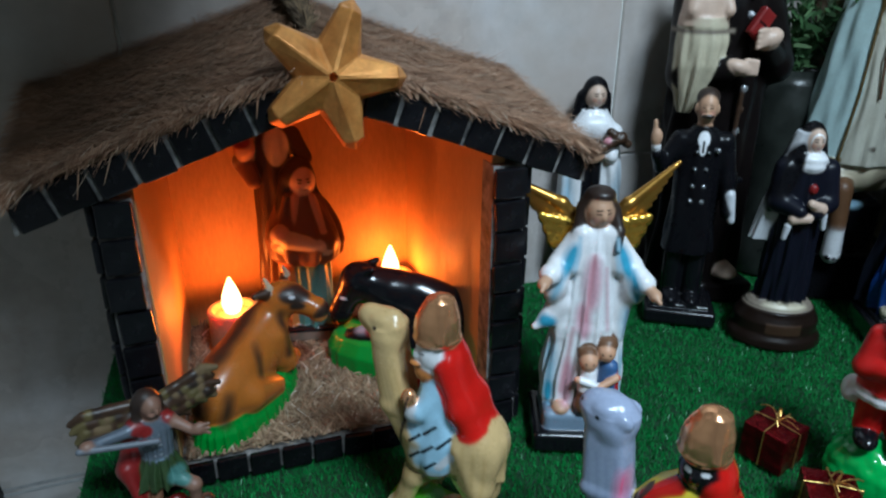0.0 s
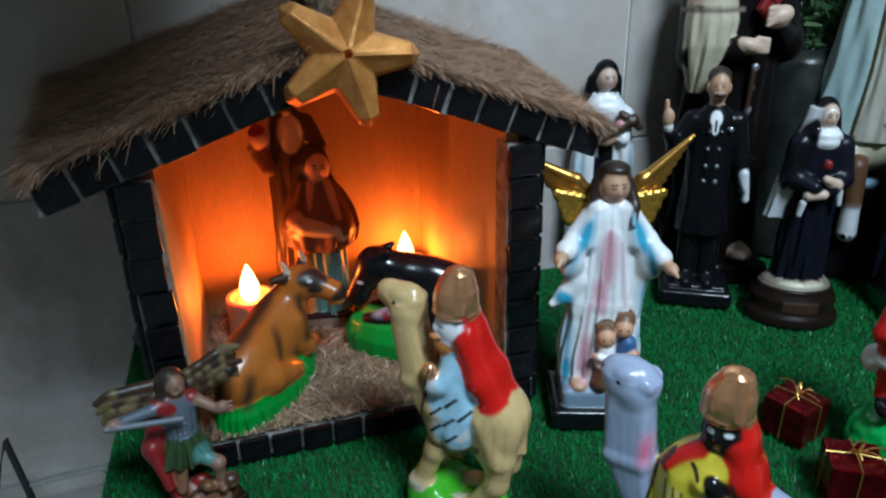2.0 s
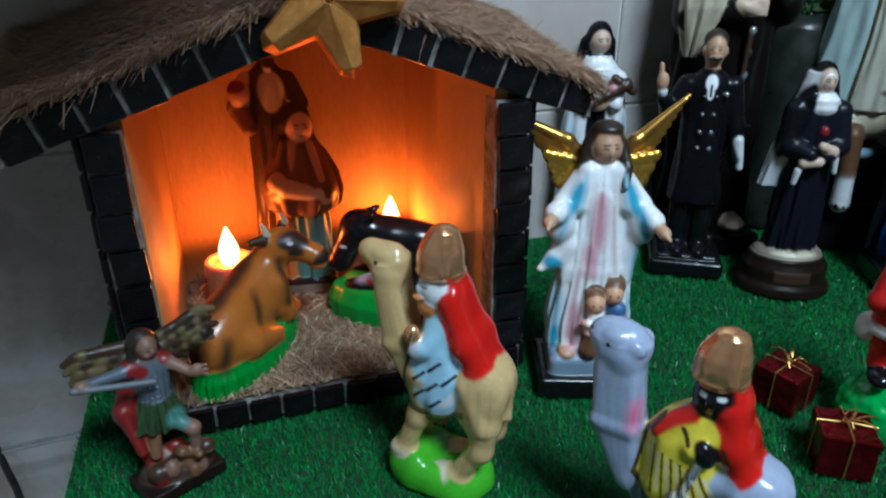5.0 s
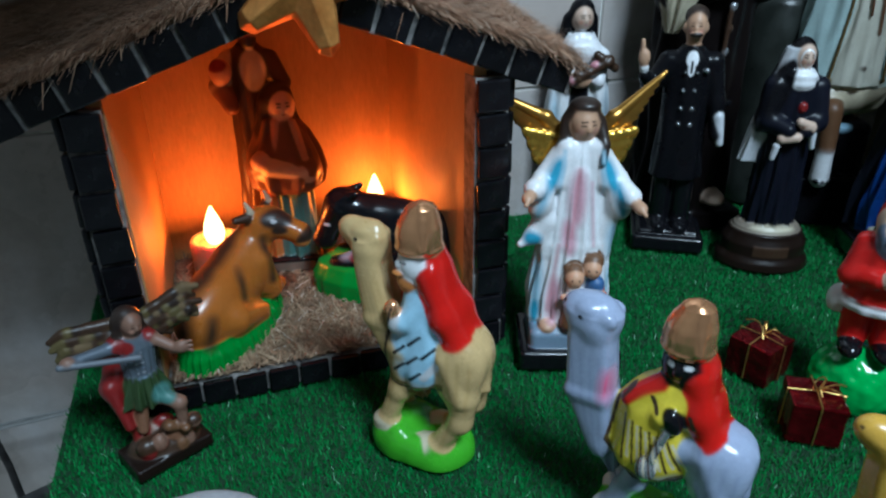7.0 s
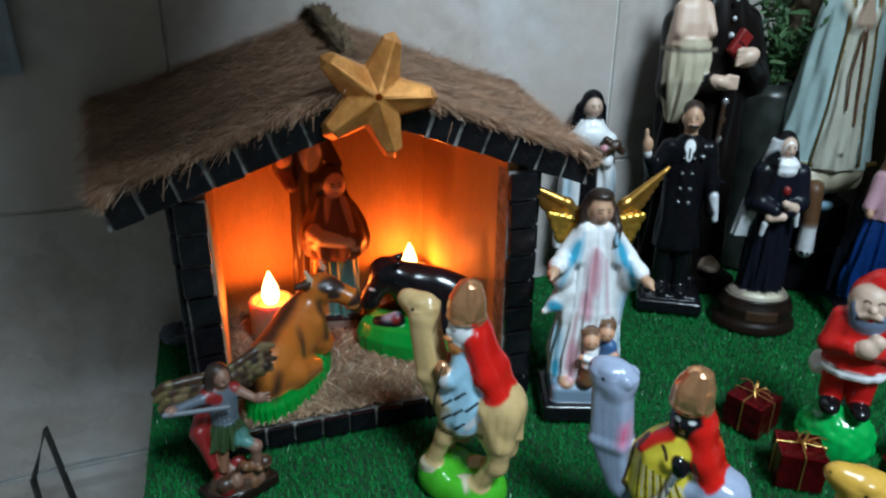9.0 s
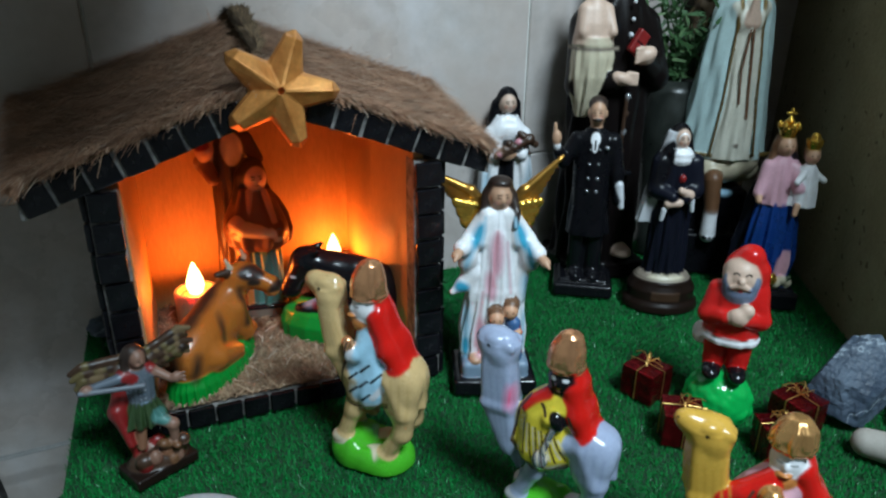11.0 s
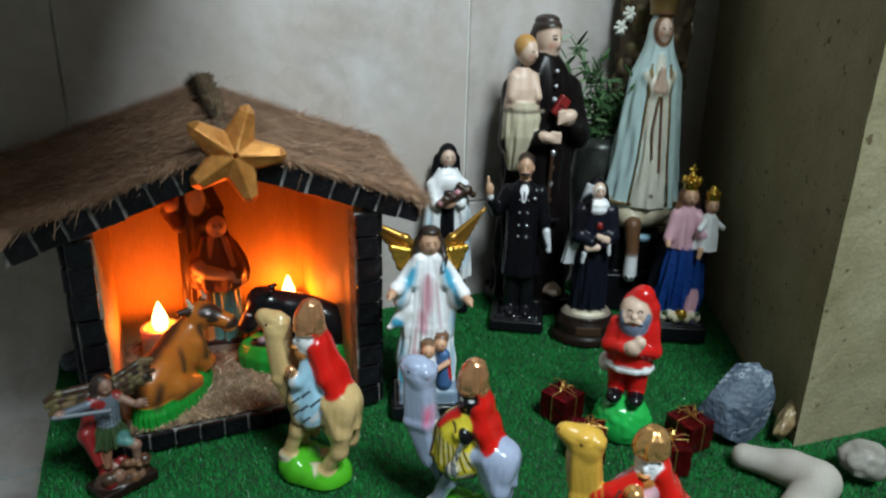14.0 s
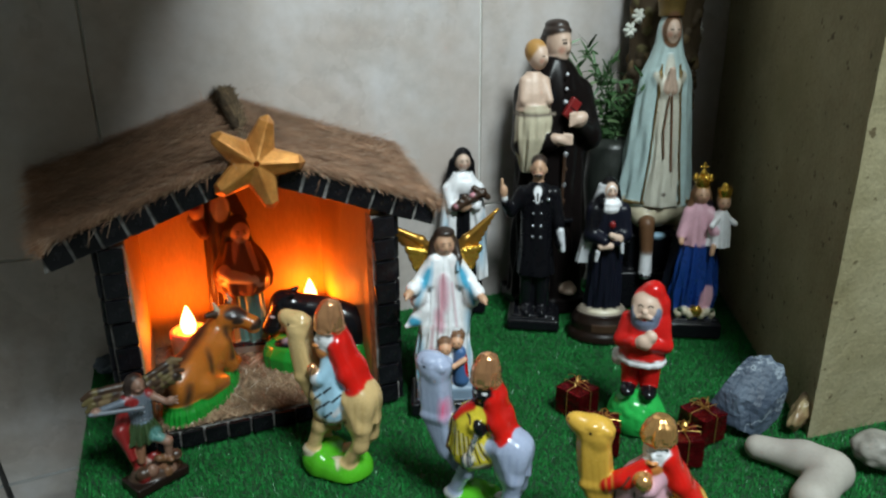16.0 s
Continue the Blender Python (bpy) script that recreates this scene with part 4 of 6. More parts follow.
# ---- painted figures ----
def rider_on_camel(coat, shade_wash, pale, cloth, hat, face, beard, head=-36, broad=10.0, lean=0.5, dark_face=False, way=(-0.25, -0.97), flat_hat=False, rise=0, fore=-24, hind=12, apron=(-9, 26, 0.9), cape=(9, 14, 25, -8), muzzle=0, mound=1.0):
    """A king on a standing camel that heads along -x, on a green mound; the rider turns to the camel's left."""
    f = Figure(1.0)
    # mound: two lobes of painted turf under the fore and hind feet, with a cleft between them
    f.ball((-16 * mound, 0, 4), (20 * mound, 24 * mound, 21), "lime", 4)
    f.ball((17 * mound, -1, 2), (20 * mound, 24 * mound, 14), "lime", 8)
    r = random.Random(int(100 * broad))
    for i in range(13):
        a = i * 0.484
        f.ball((mound * (-1 + 29 * math.cos(a)), mound * 19 * math.sin(a), 6 - 4 * math.cos(a)), (7 + r.uniform(0, 3), 7, 10 + r.uniform(0, 6)), "lime", 8)
    # legs: straight fore legs, strong haunches that slope to the hind feet
    for y in (-1, 1):
        f.limb((-5, y * 8, 80), (fore * 0.55, y * 9.5, 50), 10.5, 7.2, coat, 8)
        f.limb((fore * 0.55, y * 9.5, 50), (fore, y * 10.5, 26), 6.8, 6.2, coat, 5)
        f.ball((fore - 3, y * 10.5, 22), (8.5, 7, 5.5), pale, 4, (0, -14, 0))
        f.ball((29, y * 9, 72), (15.5, 10.5, 23), coat, 7, (0, 14, 0))
        f.limb((33, y * 10, 56), (31, y * 11, 38), 9.5, 7.2, coat, 7)
        f.limb((31, y * 11, 38), (hind + 10, y * 11.5, 15), 7, 6.2, coat, 5)
        f.ball((hind + 4, y * 11.5, 12.5), (9.5, 7.5, 5.5), pale, 4)
        f.limb((22, y * 15, 84), (34, y * 16.5, 58), 3.2, 3.0, coat, 5)
    f.ball((8, 0, 84), (33, 15.5, 15), coat, 9)
    f.ball((29, 0, 83), (15, 14, 14), coat, 9)
    f.limb((42, 0, 86), (44, -1, 60), 3.2, 2.6, coat, 4)
    # neck: a column of combed hair, drawn to a point at the breast
    b, c = broad, head
    at = lambda q: c * (1 - lean * (1 - q) ** 1.3)
    f.limb((-6, 0, 82), (at(0.1) + b, 0, 68), 14, 5, coat, 8)
    f.limb((-6, 0, 88), (at(0.35) + b, 0, 92), 13, 5, coat, 8)
    f.robe([(42, 2, 4, at(-0.1) + 9, 0), (54, b * 0.42, 7, at(0.0) + 6, 0), (66, b * 0.66, 8.6, at(0.1) + 3, 0), (80, b * 0.86, 9.8, at(0.25) + 1, 0), (96, b * 0.99, 10.6, at(0.5), 0), (112, b * 1.04, 11, at(0.72), 0), (130, b * 1.03, 11, at(0.92), 0), (148, b * 0.95, 10, at(1.0), 0)], coat, 8, 7, 0.8, 0.4)
    for i in range(5):
        u = (i - 2) / 2
        for y in (-1, 1):
            f.limb((at(0.95) + u * b * 0.6, y * 7.5, 142), (at(0.55) + u * b * 0.72 - 1, y * 9.4, 98), 1.5, 1.9, coat, 6)
            f.limb((at(0.55) + u * b * 0.72 - 1, y * 9.4, 98), (at(0.0) + u * b * 0.35 + 2, y * 7.2, 56 + 6 * abs(u)), 1.9, 1.2, coat, 6)
        # shade brushed as colour between the strands of the neck
        f.hatch((at(0.9) + (u + 0.25) * b * 0.75, 126), (at(0.55) + (u + 0.25) * b * 0.72, 98), 0.3, shade_wash, 2.6, 20)
        f.hatch((at(0.55) + (u + 0.25) * b * 0.72, 98), (at(0.0) + (u + 0.25) * b * 0.35, 58), 0.3, shade_wash, 2.6, 20)
    # head: a rounded skull hardly longer than the neck is wide, blunt muzzle, brow and folded ears
    f.ball((c + 2, 0, 148), (5 + 0.62 * b, 4 + 0.5 * b, 12), coat, 7, (0, 10, 0))
    f.ball((c - 8 - muzzle * 0.5, 0, 150 + muzzle * 0.3), (6.5 + 0.25 * b + muzzle * 0.5, 4.5 + 0.3 * b, 9), coat, 7, (0, 20, 0))
    for y in (-1, 1):
        f.ball((c + 2 + 0.56 * b, y * (1.5 + 0.48 * b), 150), (1.5 + 0.24 * b, 2.8, 3.8), coat, 3, (0, 30, 0))
        f.ball((c - 2, y * (1.5 + 0.48 * b), 154), (4.5, 2.8, 2.6), coat, 4)
        f.ball((c + 4, y * (1.5 + 0.45 * b), 141), (5, 3.2, 6), coat, 5)
        f.dab((c - 4, y * (3.5 + 0.5 * b), 150), (1.6, 3.4, 1.6), "black", None, 0.5)
        f.dab((c - 16 - muzzle, y * 4.5, 154 + muzzle * 0.5), (1.2, 1.8, 1.1), "dark_brown", None, 0.6)
        f.stripe((c - 19 - muzzle, y * 3, 149 + muzzle * 0.4), (c - 10, y * 8.5, 145), 0.8, "dark_red", 0.7)
    # darker paint that imitates shade in the grooves of the haunches and the fore legs
    for i in range(4):
        f.hatch((18 + 7 * i, 92 - 3 * i), (22 + 5 * i, 50), 0.4, shade_wash, 3.2, 20)
    f.hatch((-8, 74), (-18, 34), 0.6, shade_wash, 3.0, 20)
    f.hatch((30, 50), (20, 18), 0.6, shade_wash, 3.0, 20)
    # underside of the belly darkened by colour, as if shaded
    f.dab((0, 0, 62), (20, 20, 6), shade_wash, None, 6)
    # saddle cloth and robe: a drop-shaped apron on either flank, dark rimmed, with a gilt lower hem
    m, w, top = apron
    f.robe([(56, w * 0.45, 15, m, 0), (60, w * 0.82, 19, m, 0), (70, w, 20.5, m, 0), (84, w * 0.93, 19.5, m + 1, 0), (102, w * top, 17, m * top, 0), (115, w * (top - 0.22), 13, m * (top - 0.3), 0), (124, 9, 9.5, 0, 0)], cloth, 2, 7, 0.7)
    rim = [(m * (top - 0.3) - w * (top - 0.25), 115), (m * top - w * (top - 0.03), 101), (m - w * 0.90, 84), (m - w * 0.97, 71), (m - w * 0.72, 61), (m - w * 0.2, 57.5), (m + w * 0.4, 59), (m + w * 0.8, 64)]
    for p, q in zip(rim, rim[1:]):
        f.hatch(p, q, 1.0, "dark_brown", 0.7, -3)
    for p, q in zip(rim[3:], rim[4:]):
        f.hatch((p[0], p[1] + 2.6), (q[0], q[1] + 2.6), 0.9, "old_gold", 0.8, -3)
    # cape: one cloth from under the hat, over the shoulders and down to the rump
    c0, c1, c2, low = cape
    f.ball((6, 3, 134 + rise), (10, 11.5, 15.5), "red", 3)
    for k in range(4):
        y = low + (12 - low) * k / 3
        f.limb((c0, y * 0.8, 128 + rise), (c1, y, 108), 6.5, 6.8, "red", 8)
        f.limb((c1, y, 108), (c2, y * 0.95, 87), 6.8, 5.2, "red", 8)
    f.limb((-4, 8, 118), (-12, 12, 104), 7, 6, "red", 5)
    f.limb((4, -8, 115), (-4, -16, 104), 5.5, 4.6, cloth, 5)
    # head and hat, turned to the left of the camel's way
    hx, hy = way
    put = lambda ahead, left, z: (0 + hx * ahead - hy * left, hy * ahead + hx * left, z + rise)
    f.ball(put(1.5, 0, 134), (11.5, 11.5, 15.5), face, 1.5)
    f.ball(put(13.0, 0, 134), (2.0, 2.0, 3.4), face, 2)
    if not dark_face:
        f.ball(put(6.5, 0, 122.5), (7.5, 7.5, 7.5), beard, 2.5)
        f.ball(put(12.5, 0, 129), (4.6, 4.6, 1.7), beard, 1.0)
        f.stripe(put(14.5, -2, 126), put(14.5, 2, 126), 0.9, "dark_red", 0.5)
        for s in (-1, 1):
            f.stripe(put(13.0, s * 2.6, 136.8), put(10.8, s * 6.6, 137.0), 0.5, "black", 0.4)
            f.stripe(put(13.0, s * 2.4, 140.2), put(10.4, s * 7.4, 141.2), 0.45, "dark_brown", 0.4)
    else:
        for s in (-1, 1):
            f.dab(put(12.2, s * 5, 137.5), (2.5, 2.5, 1.8), "white", None, 0.5)
            f.dab(put(13.9, s * 4.8, 137.5), (1.5, 1.5, 1.1), "black", None, 0.4)
        f.dab(put(13.5, 0, 127.5), (2.2, 2.2, 1.2), "rose", None, 0.6)
    if flat_hat:
        f.robe([(143 + rise, 13, 13, 0, 0), (147 + rise, 14.4, 14.4, 0, 0), (153 + rise, 14.0, 14.0, 0, 0), (160 + rise, 12.0, 12.0, 1, 0), (165 + rise, 7.5, 7.5, 1, 0), (167 + rise, 4, 4, 1, 0)], hat, 3, 8, -1.4)
        f.ball((0, 0, 146 + rise), (14.8, 14.8, 2.6), hat, 2)
        for i in range(10):
            a = i * 0.628
            f.limb((13.4 * math.cos(a), 13.4 * math.sin(a), 150 + rise), (1 + 6 * math.cos(a), 6 * math.sin(a), 165 + rise), 1.5, 1.1, hat, 2)
    else:
        f.robe([(142 + rise, 12.6, 12.6, 0, 0), (146 + rise, 13.8, 13.8, 0, 0), (152 + rise, 13.8, 13.8, 0, 0), (158 + rise, 13.0, 13.0, 0.5, 0), (164 + rise, 10.6, 10.6, 1, 0), (168 + rise, 7.5, 7.5, 2, 0)], hat, 3)
        f.ball((2, 0, 166 + rise), (7.5, 7.5, 6.5), hat, 5)
        f.ball((0, 0, 144.5 + rise), (14.4, 14.4, 2.4), hat, 1.5)
        f.limb((8, -12, 148 + rise), (3, -4, 169 + rise), 2.2, 1.6, hat, 4)
    return f


def finish_king(f, kind):
    if kind == 1:
        f.ball((-11, -16, 112), (5, 4.6, 6.5), "copper", 2)
        f.ball((-8, -17, 103), (6, 4, 7), "pale_grey", 3)
        for x, z in ((-7, 74), (4, 70), (14, 75), (-7, 86), (12, 87), (2, 81), (3, 94)):
            f.hatch((x - 3.2, z - 3.4), (x + 4, z + 3.2), 1.0, "black", 0.5)
        f.hatch((10, 70), (18, 80), 2.4, "pale_grey", 1.2)
    if kind == 2:
        f.limb((0, -19, 98), (-5, -23.5, 80), 2.4, 2.2, "silver", 1)
        f.ball((-7, -23, 72), (6, 5, 7.5), "silver", 2)
        f.ball((2, -17, 105), (5, 5, 8), "black", 2, (0, -20, 0))
        for i in range(6):
            f.hatch((-24 + 5 * i, 97 - 1.2 * i), (-22 + 6.4 * i, 66 + 1.5 * abs(i - 2)), 0.7, "dark_brown", 0.6)
            f.hatch((-21 + 5 * i, 95 - 1.2 * i), (-19 + 6.4 * i, 69 + 1.5 * abs(i - 2)), 0.7, "cream", 0.6)
        f.hatch((-11, 114), (-7, 108), 1.3, "dark_brown", 0.6)
        f.hatch((10, 110), (13, 104), 1.3, "dark_brown", 0.6)
        f.limb((-8, -6, 120), (-24, -9, 106), 5.5, 4, "red", 5)
    if kind == 3:
        f.ball((-11, -19, 114), (7.5, 7.5, 7.5), "bronze", 2)
        f.ball((-9, -17, 104), (7, 5, 7), "pink", 3)
        f.limb((-10, -8, 120), (-26, -10, 108), 7.5, 8, "red", 5)
        f.limb((-26, -10, 108), (-38, -10, 102), 7.5, 6, "red", 4)
        for i in range(7):
            f.hatch((-17 + 5.4 * i, 100 - 1.4 * i), (-15 + 5.2 * i, 72 + i), 0.8, "dark_brown", 0.6)
    return f


GROUP = "kings on camels"
king = finish_king(rider_on_camel("tan", "tan_shade_wash", "cream", "light_blue", "copper", "white", "orange", -33, 8.5, 0.72, False, (-0.72, -0.69), False, 5, -20, 6, (3, 23, 0.72), (9, 20, 32, -9), 4, 0.9), 1)
king.place("king_on_camel", 0.110, 0.350, 0, -43, "glazed king in red cape on a tan camel", "figurine", GROUP, 1.07)
king = finish_king(rider_on_camel("grey_blue", "grey_shade_wash", "pale_grey", "yellow", "copper", "black", "black", -52, 14.5, 0.22, True, (-0.04, -1.0), False, 0, -26, 14), 2)
king.dab((-38, -8, 108), (2.5, 8, 9), "hot_pink", None, 9)
king.place("king_on_camel", 0.218, 0.226, 0, -50, "glazed king in yellow robe on a grey camel", "figurine", GROUP, 0.98)
king = finish_king(rider_on_camel("yellow_camel", "yellow_shade_wash", "cream", "pink", "bronze", "white", "orange", -52, 14.5, 0.25, False, (-0.35, -0.94), True, 0, -26, 14, (-9, 26, 0.9), (9, 19, 36, -9), 7), 3)
king.sink(13)
king.place("king_on_camel", 0.316, 0.115, 0, -34, "glazed king with gold hat on a yellow camel", "figurine", GROUP, 0.95)


def angel():
    f = Figure(1.0)
    f.block((0, -3, 9), (42, 33, 9), 4, "black")
    f.block((0, -3, 25), (34, 26, 10), 6, "slate_blue", 3)
    f.block((8, -20, 26), (9, 5, 8), 2, "light_blue", 2)
    f.ball((0, -4, 36), (28, 20, 8), "stone", 5)
    f.robe([(34, 30, 21, -2, 0), (60, 32, 21, -2, 0), (95, 28, 19, -1, 0), (122, 25, 17, 0, 0), (150, 22, 15, 0, 0), (178, 19, 13, 0, 0), (190, 10, 9, 0, 0)], "white", 4, 17, 2.0)
    for i, x in enumerate((-27, -19, -10, -2, 7, 15, 24)):
        f.limb((x * 0.5, -11.5 + abs(x) * 0.2, 168 - 3 * (i % 3)), (x * 0.85, -15 + abs(x) * 0.25, 106), 2.2, 2.6, "white", 6)
        f.limb((x * 0.85, -15 + abs(x) * 0.25, 106), (x * 1.08, -20 + abs(x) * 0.35, 40), 2.6, 3.6, "white", 6)
    # mantle flying out from the arms, with wide sleeves
    for s in (-1, 1):
        f.limb((s * 11, -5, 184), (s * 19, -9, 160), 7.5, 8.5, "white", 4)
        f.limb((s * 16, 0, 177), (s * 28, -6, 160), 8.0, 8.5, "white", 5)
        f.limb((s * 28, -7, 158), (s * 36, -21, 154 - 3 * s), 8, 8.5, "white", 4)
        f.ball((s * 30, -14, 144), (9, 8, 14), "white", 5, (0, s * -18, 0))
        f.limb((s * 27, -8, 138), (s * 23, -8, 100), 7, 5, "white", 6)
        f.limb((s * 37, -24, 153 - 3 * s), (s * 41, -30, 151 - 4 * s), 5, 4, "skin", 2)
        f.ball((s * 42, -32, 150 - 4 * s), (4.8, 6, 4.6), "skin", 2)
        f.limb((s * 42, -35, 150 - 4 * s), (s * 44, -40, 148 - 4 * s), 2.2, 1.6, "skin", 1.5)
        f.dab((s * 21, -15, 166), (5, 12, 14), "sky", (0, s * -20, 0), 6)
        f.dab((s * 30, -20, 146), (4, 12, 14), "sky" if s > 0 else "light_blue", (0, s * -15, 0), 6)
        f.hatch((s * 14, 184), (s * 17, 150), 0.9, "light_blue", 4)
    f.limb((-27, -8, 126), (-35, -11, 114), 8, 6.5, "white", 6)
    f.limb((-34, -11, 114), (-44, -14, 108), 6.5, 3, "white", 4)
    f.dab((-35, -18, 114), (8, 10, 6), "sky", (0, 20, 0), 5)
    f.dab((30, -16, 108), (6, 13, 20), "light_blue", (0, -8, 0), 8)
    f.dab((30, -14, 66), (5, 12, 22), "light_blue", None, 8)
    f.dab((-30, -12, 70), (5, 12, 26), "light_blue", None, 8)
    f.dab((-30, -14, 46), (4, 10, 10), "sky", None, 5)
    f.dab((-2, -20, 148), (7, 14, 24), "pink", None, 8)
    f.dab((-7, -20, 116), (6, 10, 16), "pink", (0, -6, 0), 6)
    f.dab((-16, -22, 60), (6, 10, 22), "pink", None, 7)
    f.hatch((-2, 170), (-5, 116), 0.7, "rose", 4)
    f.hatch((-14, 108), (-20, 50), 0.7, "rose", 5)
    f.hatch((8, 160), (13, 108), 0.6, "pink", 4)
    f.ball((-20, -20, 36), (7, 9, 5), "skin", 2)
    f.ball((0, -2, 203), (10.5, 12, 14), "skin", 3)
    f.ball((0, 3, 207), (13.5, 13, 13), "hair", 3)
    f.dab((0, -14, 200), (8.5, 8, 10), "skin", None, 1.2)
    f.features((0, -2, 202), 0.95, 12, "hair", "dark_red", True, "skin")
    f.ball((1, 0, 216), (10.5, 11, 5), "hair", 4)
    f.limb((12, 0, 203), (16, -8, 188), 5, 3.6, "hair", 4)
    f.limb((16, -8, 188), (14, -16, 176), 3.2, 2.2, "hair", 3)
    f.limb((-11, 2, 203), (-14, -2, 186), 6, 5, "hair", 4)
    # wings: a strong leading edge, long feathers laid along it and a scalloped inner cluster
    for s, tip in ((-1, (76, 24, 224)), (1, (63, 22, 235))):
        tx, ty, tz = tip
        f.limb((s * 11, 15, 186), (s * 26, 16, 202), 5.0, 5.5, "gilt", 3)
        f.limb((s * 26, 16, 202), (s * tx, ty, tz), 5.2, 1.6, "gilt", 3)
        for i in range(9):
            q = i / 8
            f.limb((s * (17 + 3 * q), 15 - 2 * q, 196 - 20 * q), (s * (tx - 3 - (tx - 36) * q), ty - 1 - 5 * q, tz - 3 - (tz - 186) * q), 3.8, 2.0, "gilt", 0.7)
        for row in range(3):
            for i in range(5 - row):
                f.ball((s * (17 + 5.6 * i + 2 * row), 11 - row, 184 + 1.6 * i - 7.5 * row), (4.4, 2.8, 7.0), "bright_gilt", 1.3, (0, s * (12 + 7 * i), 0))
    # the two small children at the hem
    f.limb((-2, -26, 42), (0, -25, 60), 8, 6.5, "brown", 2)
    f.limb((0, -25, 58), (0, -24, 72), 8, 6.5, "white", 2)
    f.ball((-1, -25, 83), (7.5, 7.5, 8), "child_skin", 2)
    f.ball((-1, -21, 87), (8, 7, 7), "brown", 2)
    f.limb((18, -21, 42), (17, -21, 76), 9.5, 7, "denim", 2)
    f.dab((26, -24, 62), (5, 9, 16), "red", None, 2)
    f.ball((13, -22, 90), (7.5, 7.5, 8), "child_skin", 2)
    f.ball((14, -18, 95), (8.5, 7.5, 7), "brown", 2)
    f.dab((-1, -19, 90), (9, 8, 7), "brown", None, 1)
    f.dab((-1, -32, 82), (7, 6, 7), "child_skin", None, 1)
    f.dab((0, -29, 66), (9, 8, 8), "white", None, 1)
    f.dab((-2, -28, 50), (9, 8, 9), "brown", None, 1)
    for x, y, z in ((-4, -32, 84), (2, -32, 84), (9, -29, 91), (15, -29.5, 91)):
        f.dab((x, y, z), (0.9, 1.6, 0.8), "hair", None, 0.5)
    f.limb((-9, -29, 68), (8, -33, 64), 3, 3, "child_skin", 2)
    f.limb((22, -28, 70), (8, -33, 64), 3.2, 3, "child_skin", 2)
    return f


angel().place("guardian_angel", 0.262, 0.423, 0, -20, "painted plaster angel figure with gold wings and a pastel robe", "figurine")


def soldier():
    f = Figure(0.95)
    r = random.Random(5)
    # rocky base with the fallen dark figure reduced to lumps of mixed brown
    f.block((4, 0, 5), (29, 18, 5), 2, "plinth", 1, (0, 0, 14))
    f.ball((4, 0, 12), (25, 16, 12), "dark_brown", 5)
    for i in range(22):
        a, q = r.uniform(0, 6.28), r.uniform(0.3, 1.0)
        f.ball((4 + 22 * q * math.cos(a), -2 + 14 * q * math.sin(a), 13 + 13 * (1 - q) + r.uniform(-3, 5)), (r.uniform(4, 8), r.uniform(4, 7), r.uniform(4, 7)), r.choice(("dark_brown", "brown", "dark_skin", "dull_flesh", "dark_red")), 2.5)
    f.limb((22, -8, 24), (8, -14, 33), 5, 4, "brown", 3)
    f.ball((25, -11, 29), (6, 6, 6), "dull_flesh", 2)
    f.dab((25, -14, 32), (8, 6, 4), "dark_brown", None, 2)
    # red cloak hanging behind and to one side
    f.limb((-13, 7, 92), (-19, 6, 66), 7, 8, "dark_red", 5)
    f.limb((-19, 6, 66), (-10, 2, 24), 8.5, 6, "dark_red", 5)
    f.limb((-22, 0, 70), (-16, -6, 38), 3.5, 3.5, "dark_red", 4)
    f.robe([(52, 16, 12, 0, 0), (62, 15, 11.5, 0, 0), (76, 10.5, 8.5, 0, 0)], "dark_green", 1.5, 11, 2.2)
    f.dab((10, -12, 60), (8, 10, 8), "teal", None, 3)
    f.limb((-5, -3, 56), (-8, -6, 32), 5, 3.8, "dark_skin", 3)
    f.limb((8, -6, 56), (18, -15, 51), 5.6, 5, "dull_flesh", 3)
    f.limb((18, -15, 51), (18, -13, 32), 4.6, 3.6, "dull_flesh", 3)
    f.ball((18, -16, 30), (4, 6, 3.4), "brown", 2)
    f.robe([(74, 10, 8, 0, 0), (86, 11, 8.5, 0, 0), (98, 12, 8, 0, 0), (106, 6, 5.5, 0, 0)], "armour", 2, 16, 0.5)
    for i in range(6):
        f.stripe((-11, -9, 76 + 4 * i), (11, -9, 76 + 4 * i), 0.6, "pale_grey" if i % 2 else "slate_blue", 1.0)
    f.limb((-12, 1, 102), (10, 1, 102), 5.4, 5, "dark_red", 4)
    f.dab((-8, -8, 101), (7, 8, 5), "dark_red", None, 1.5)
    f.limb((-12, 0, 101), (-38, -8, 104), 4.6, 3.4, "armour", 3)
    f.ball((-41, -9, 104), (5, 4.4, 4.6), "dull_flesh", 2)
    f.limb((-46, -11, 104), (0, -17, 98), 2.2, 2.2, "dull_silver", 0.8)
    f.limb((12, 0, 100), (24, -9, 92), 4.6, 3.4, "dull_flesh", 3)
    f.ball((28, -11, 93), (5, 4, 5), "dull_flesh", 2)
    for i in range(3):
        f.limb((29, -12, 92 + 2 * i), (34, -14, 89 + 4 * i), 1.5, 1.2, "dull_flesh", 1)
    f.limb((0, 0, 102), (0, -1, 110), 4.5, 4.5, "dull_flesh", 2)
    f.ball((1, -2, 116), (6.6, 7.4, 8.6), "dull_flesh", 2)
    f.ball((-1, 3, 119), (9.0, 8.5, 9), "hair", 2)
    f.dab((3, -10, 115), (5.0, 5, 7.0), "dull_flesh", None, 1.0)
    f.features((1, -2, 115.5), 0.62, 20, "hair", "dark_red", True, "dull_flesh")
    f.limb((-7, 3, 117), (-9, 1, 104), 4.2, 3.4, "hair", 3)
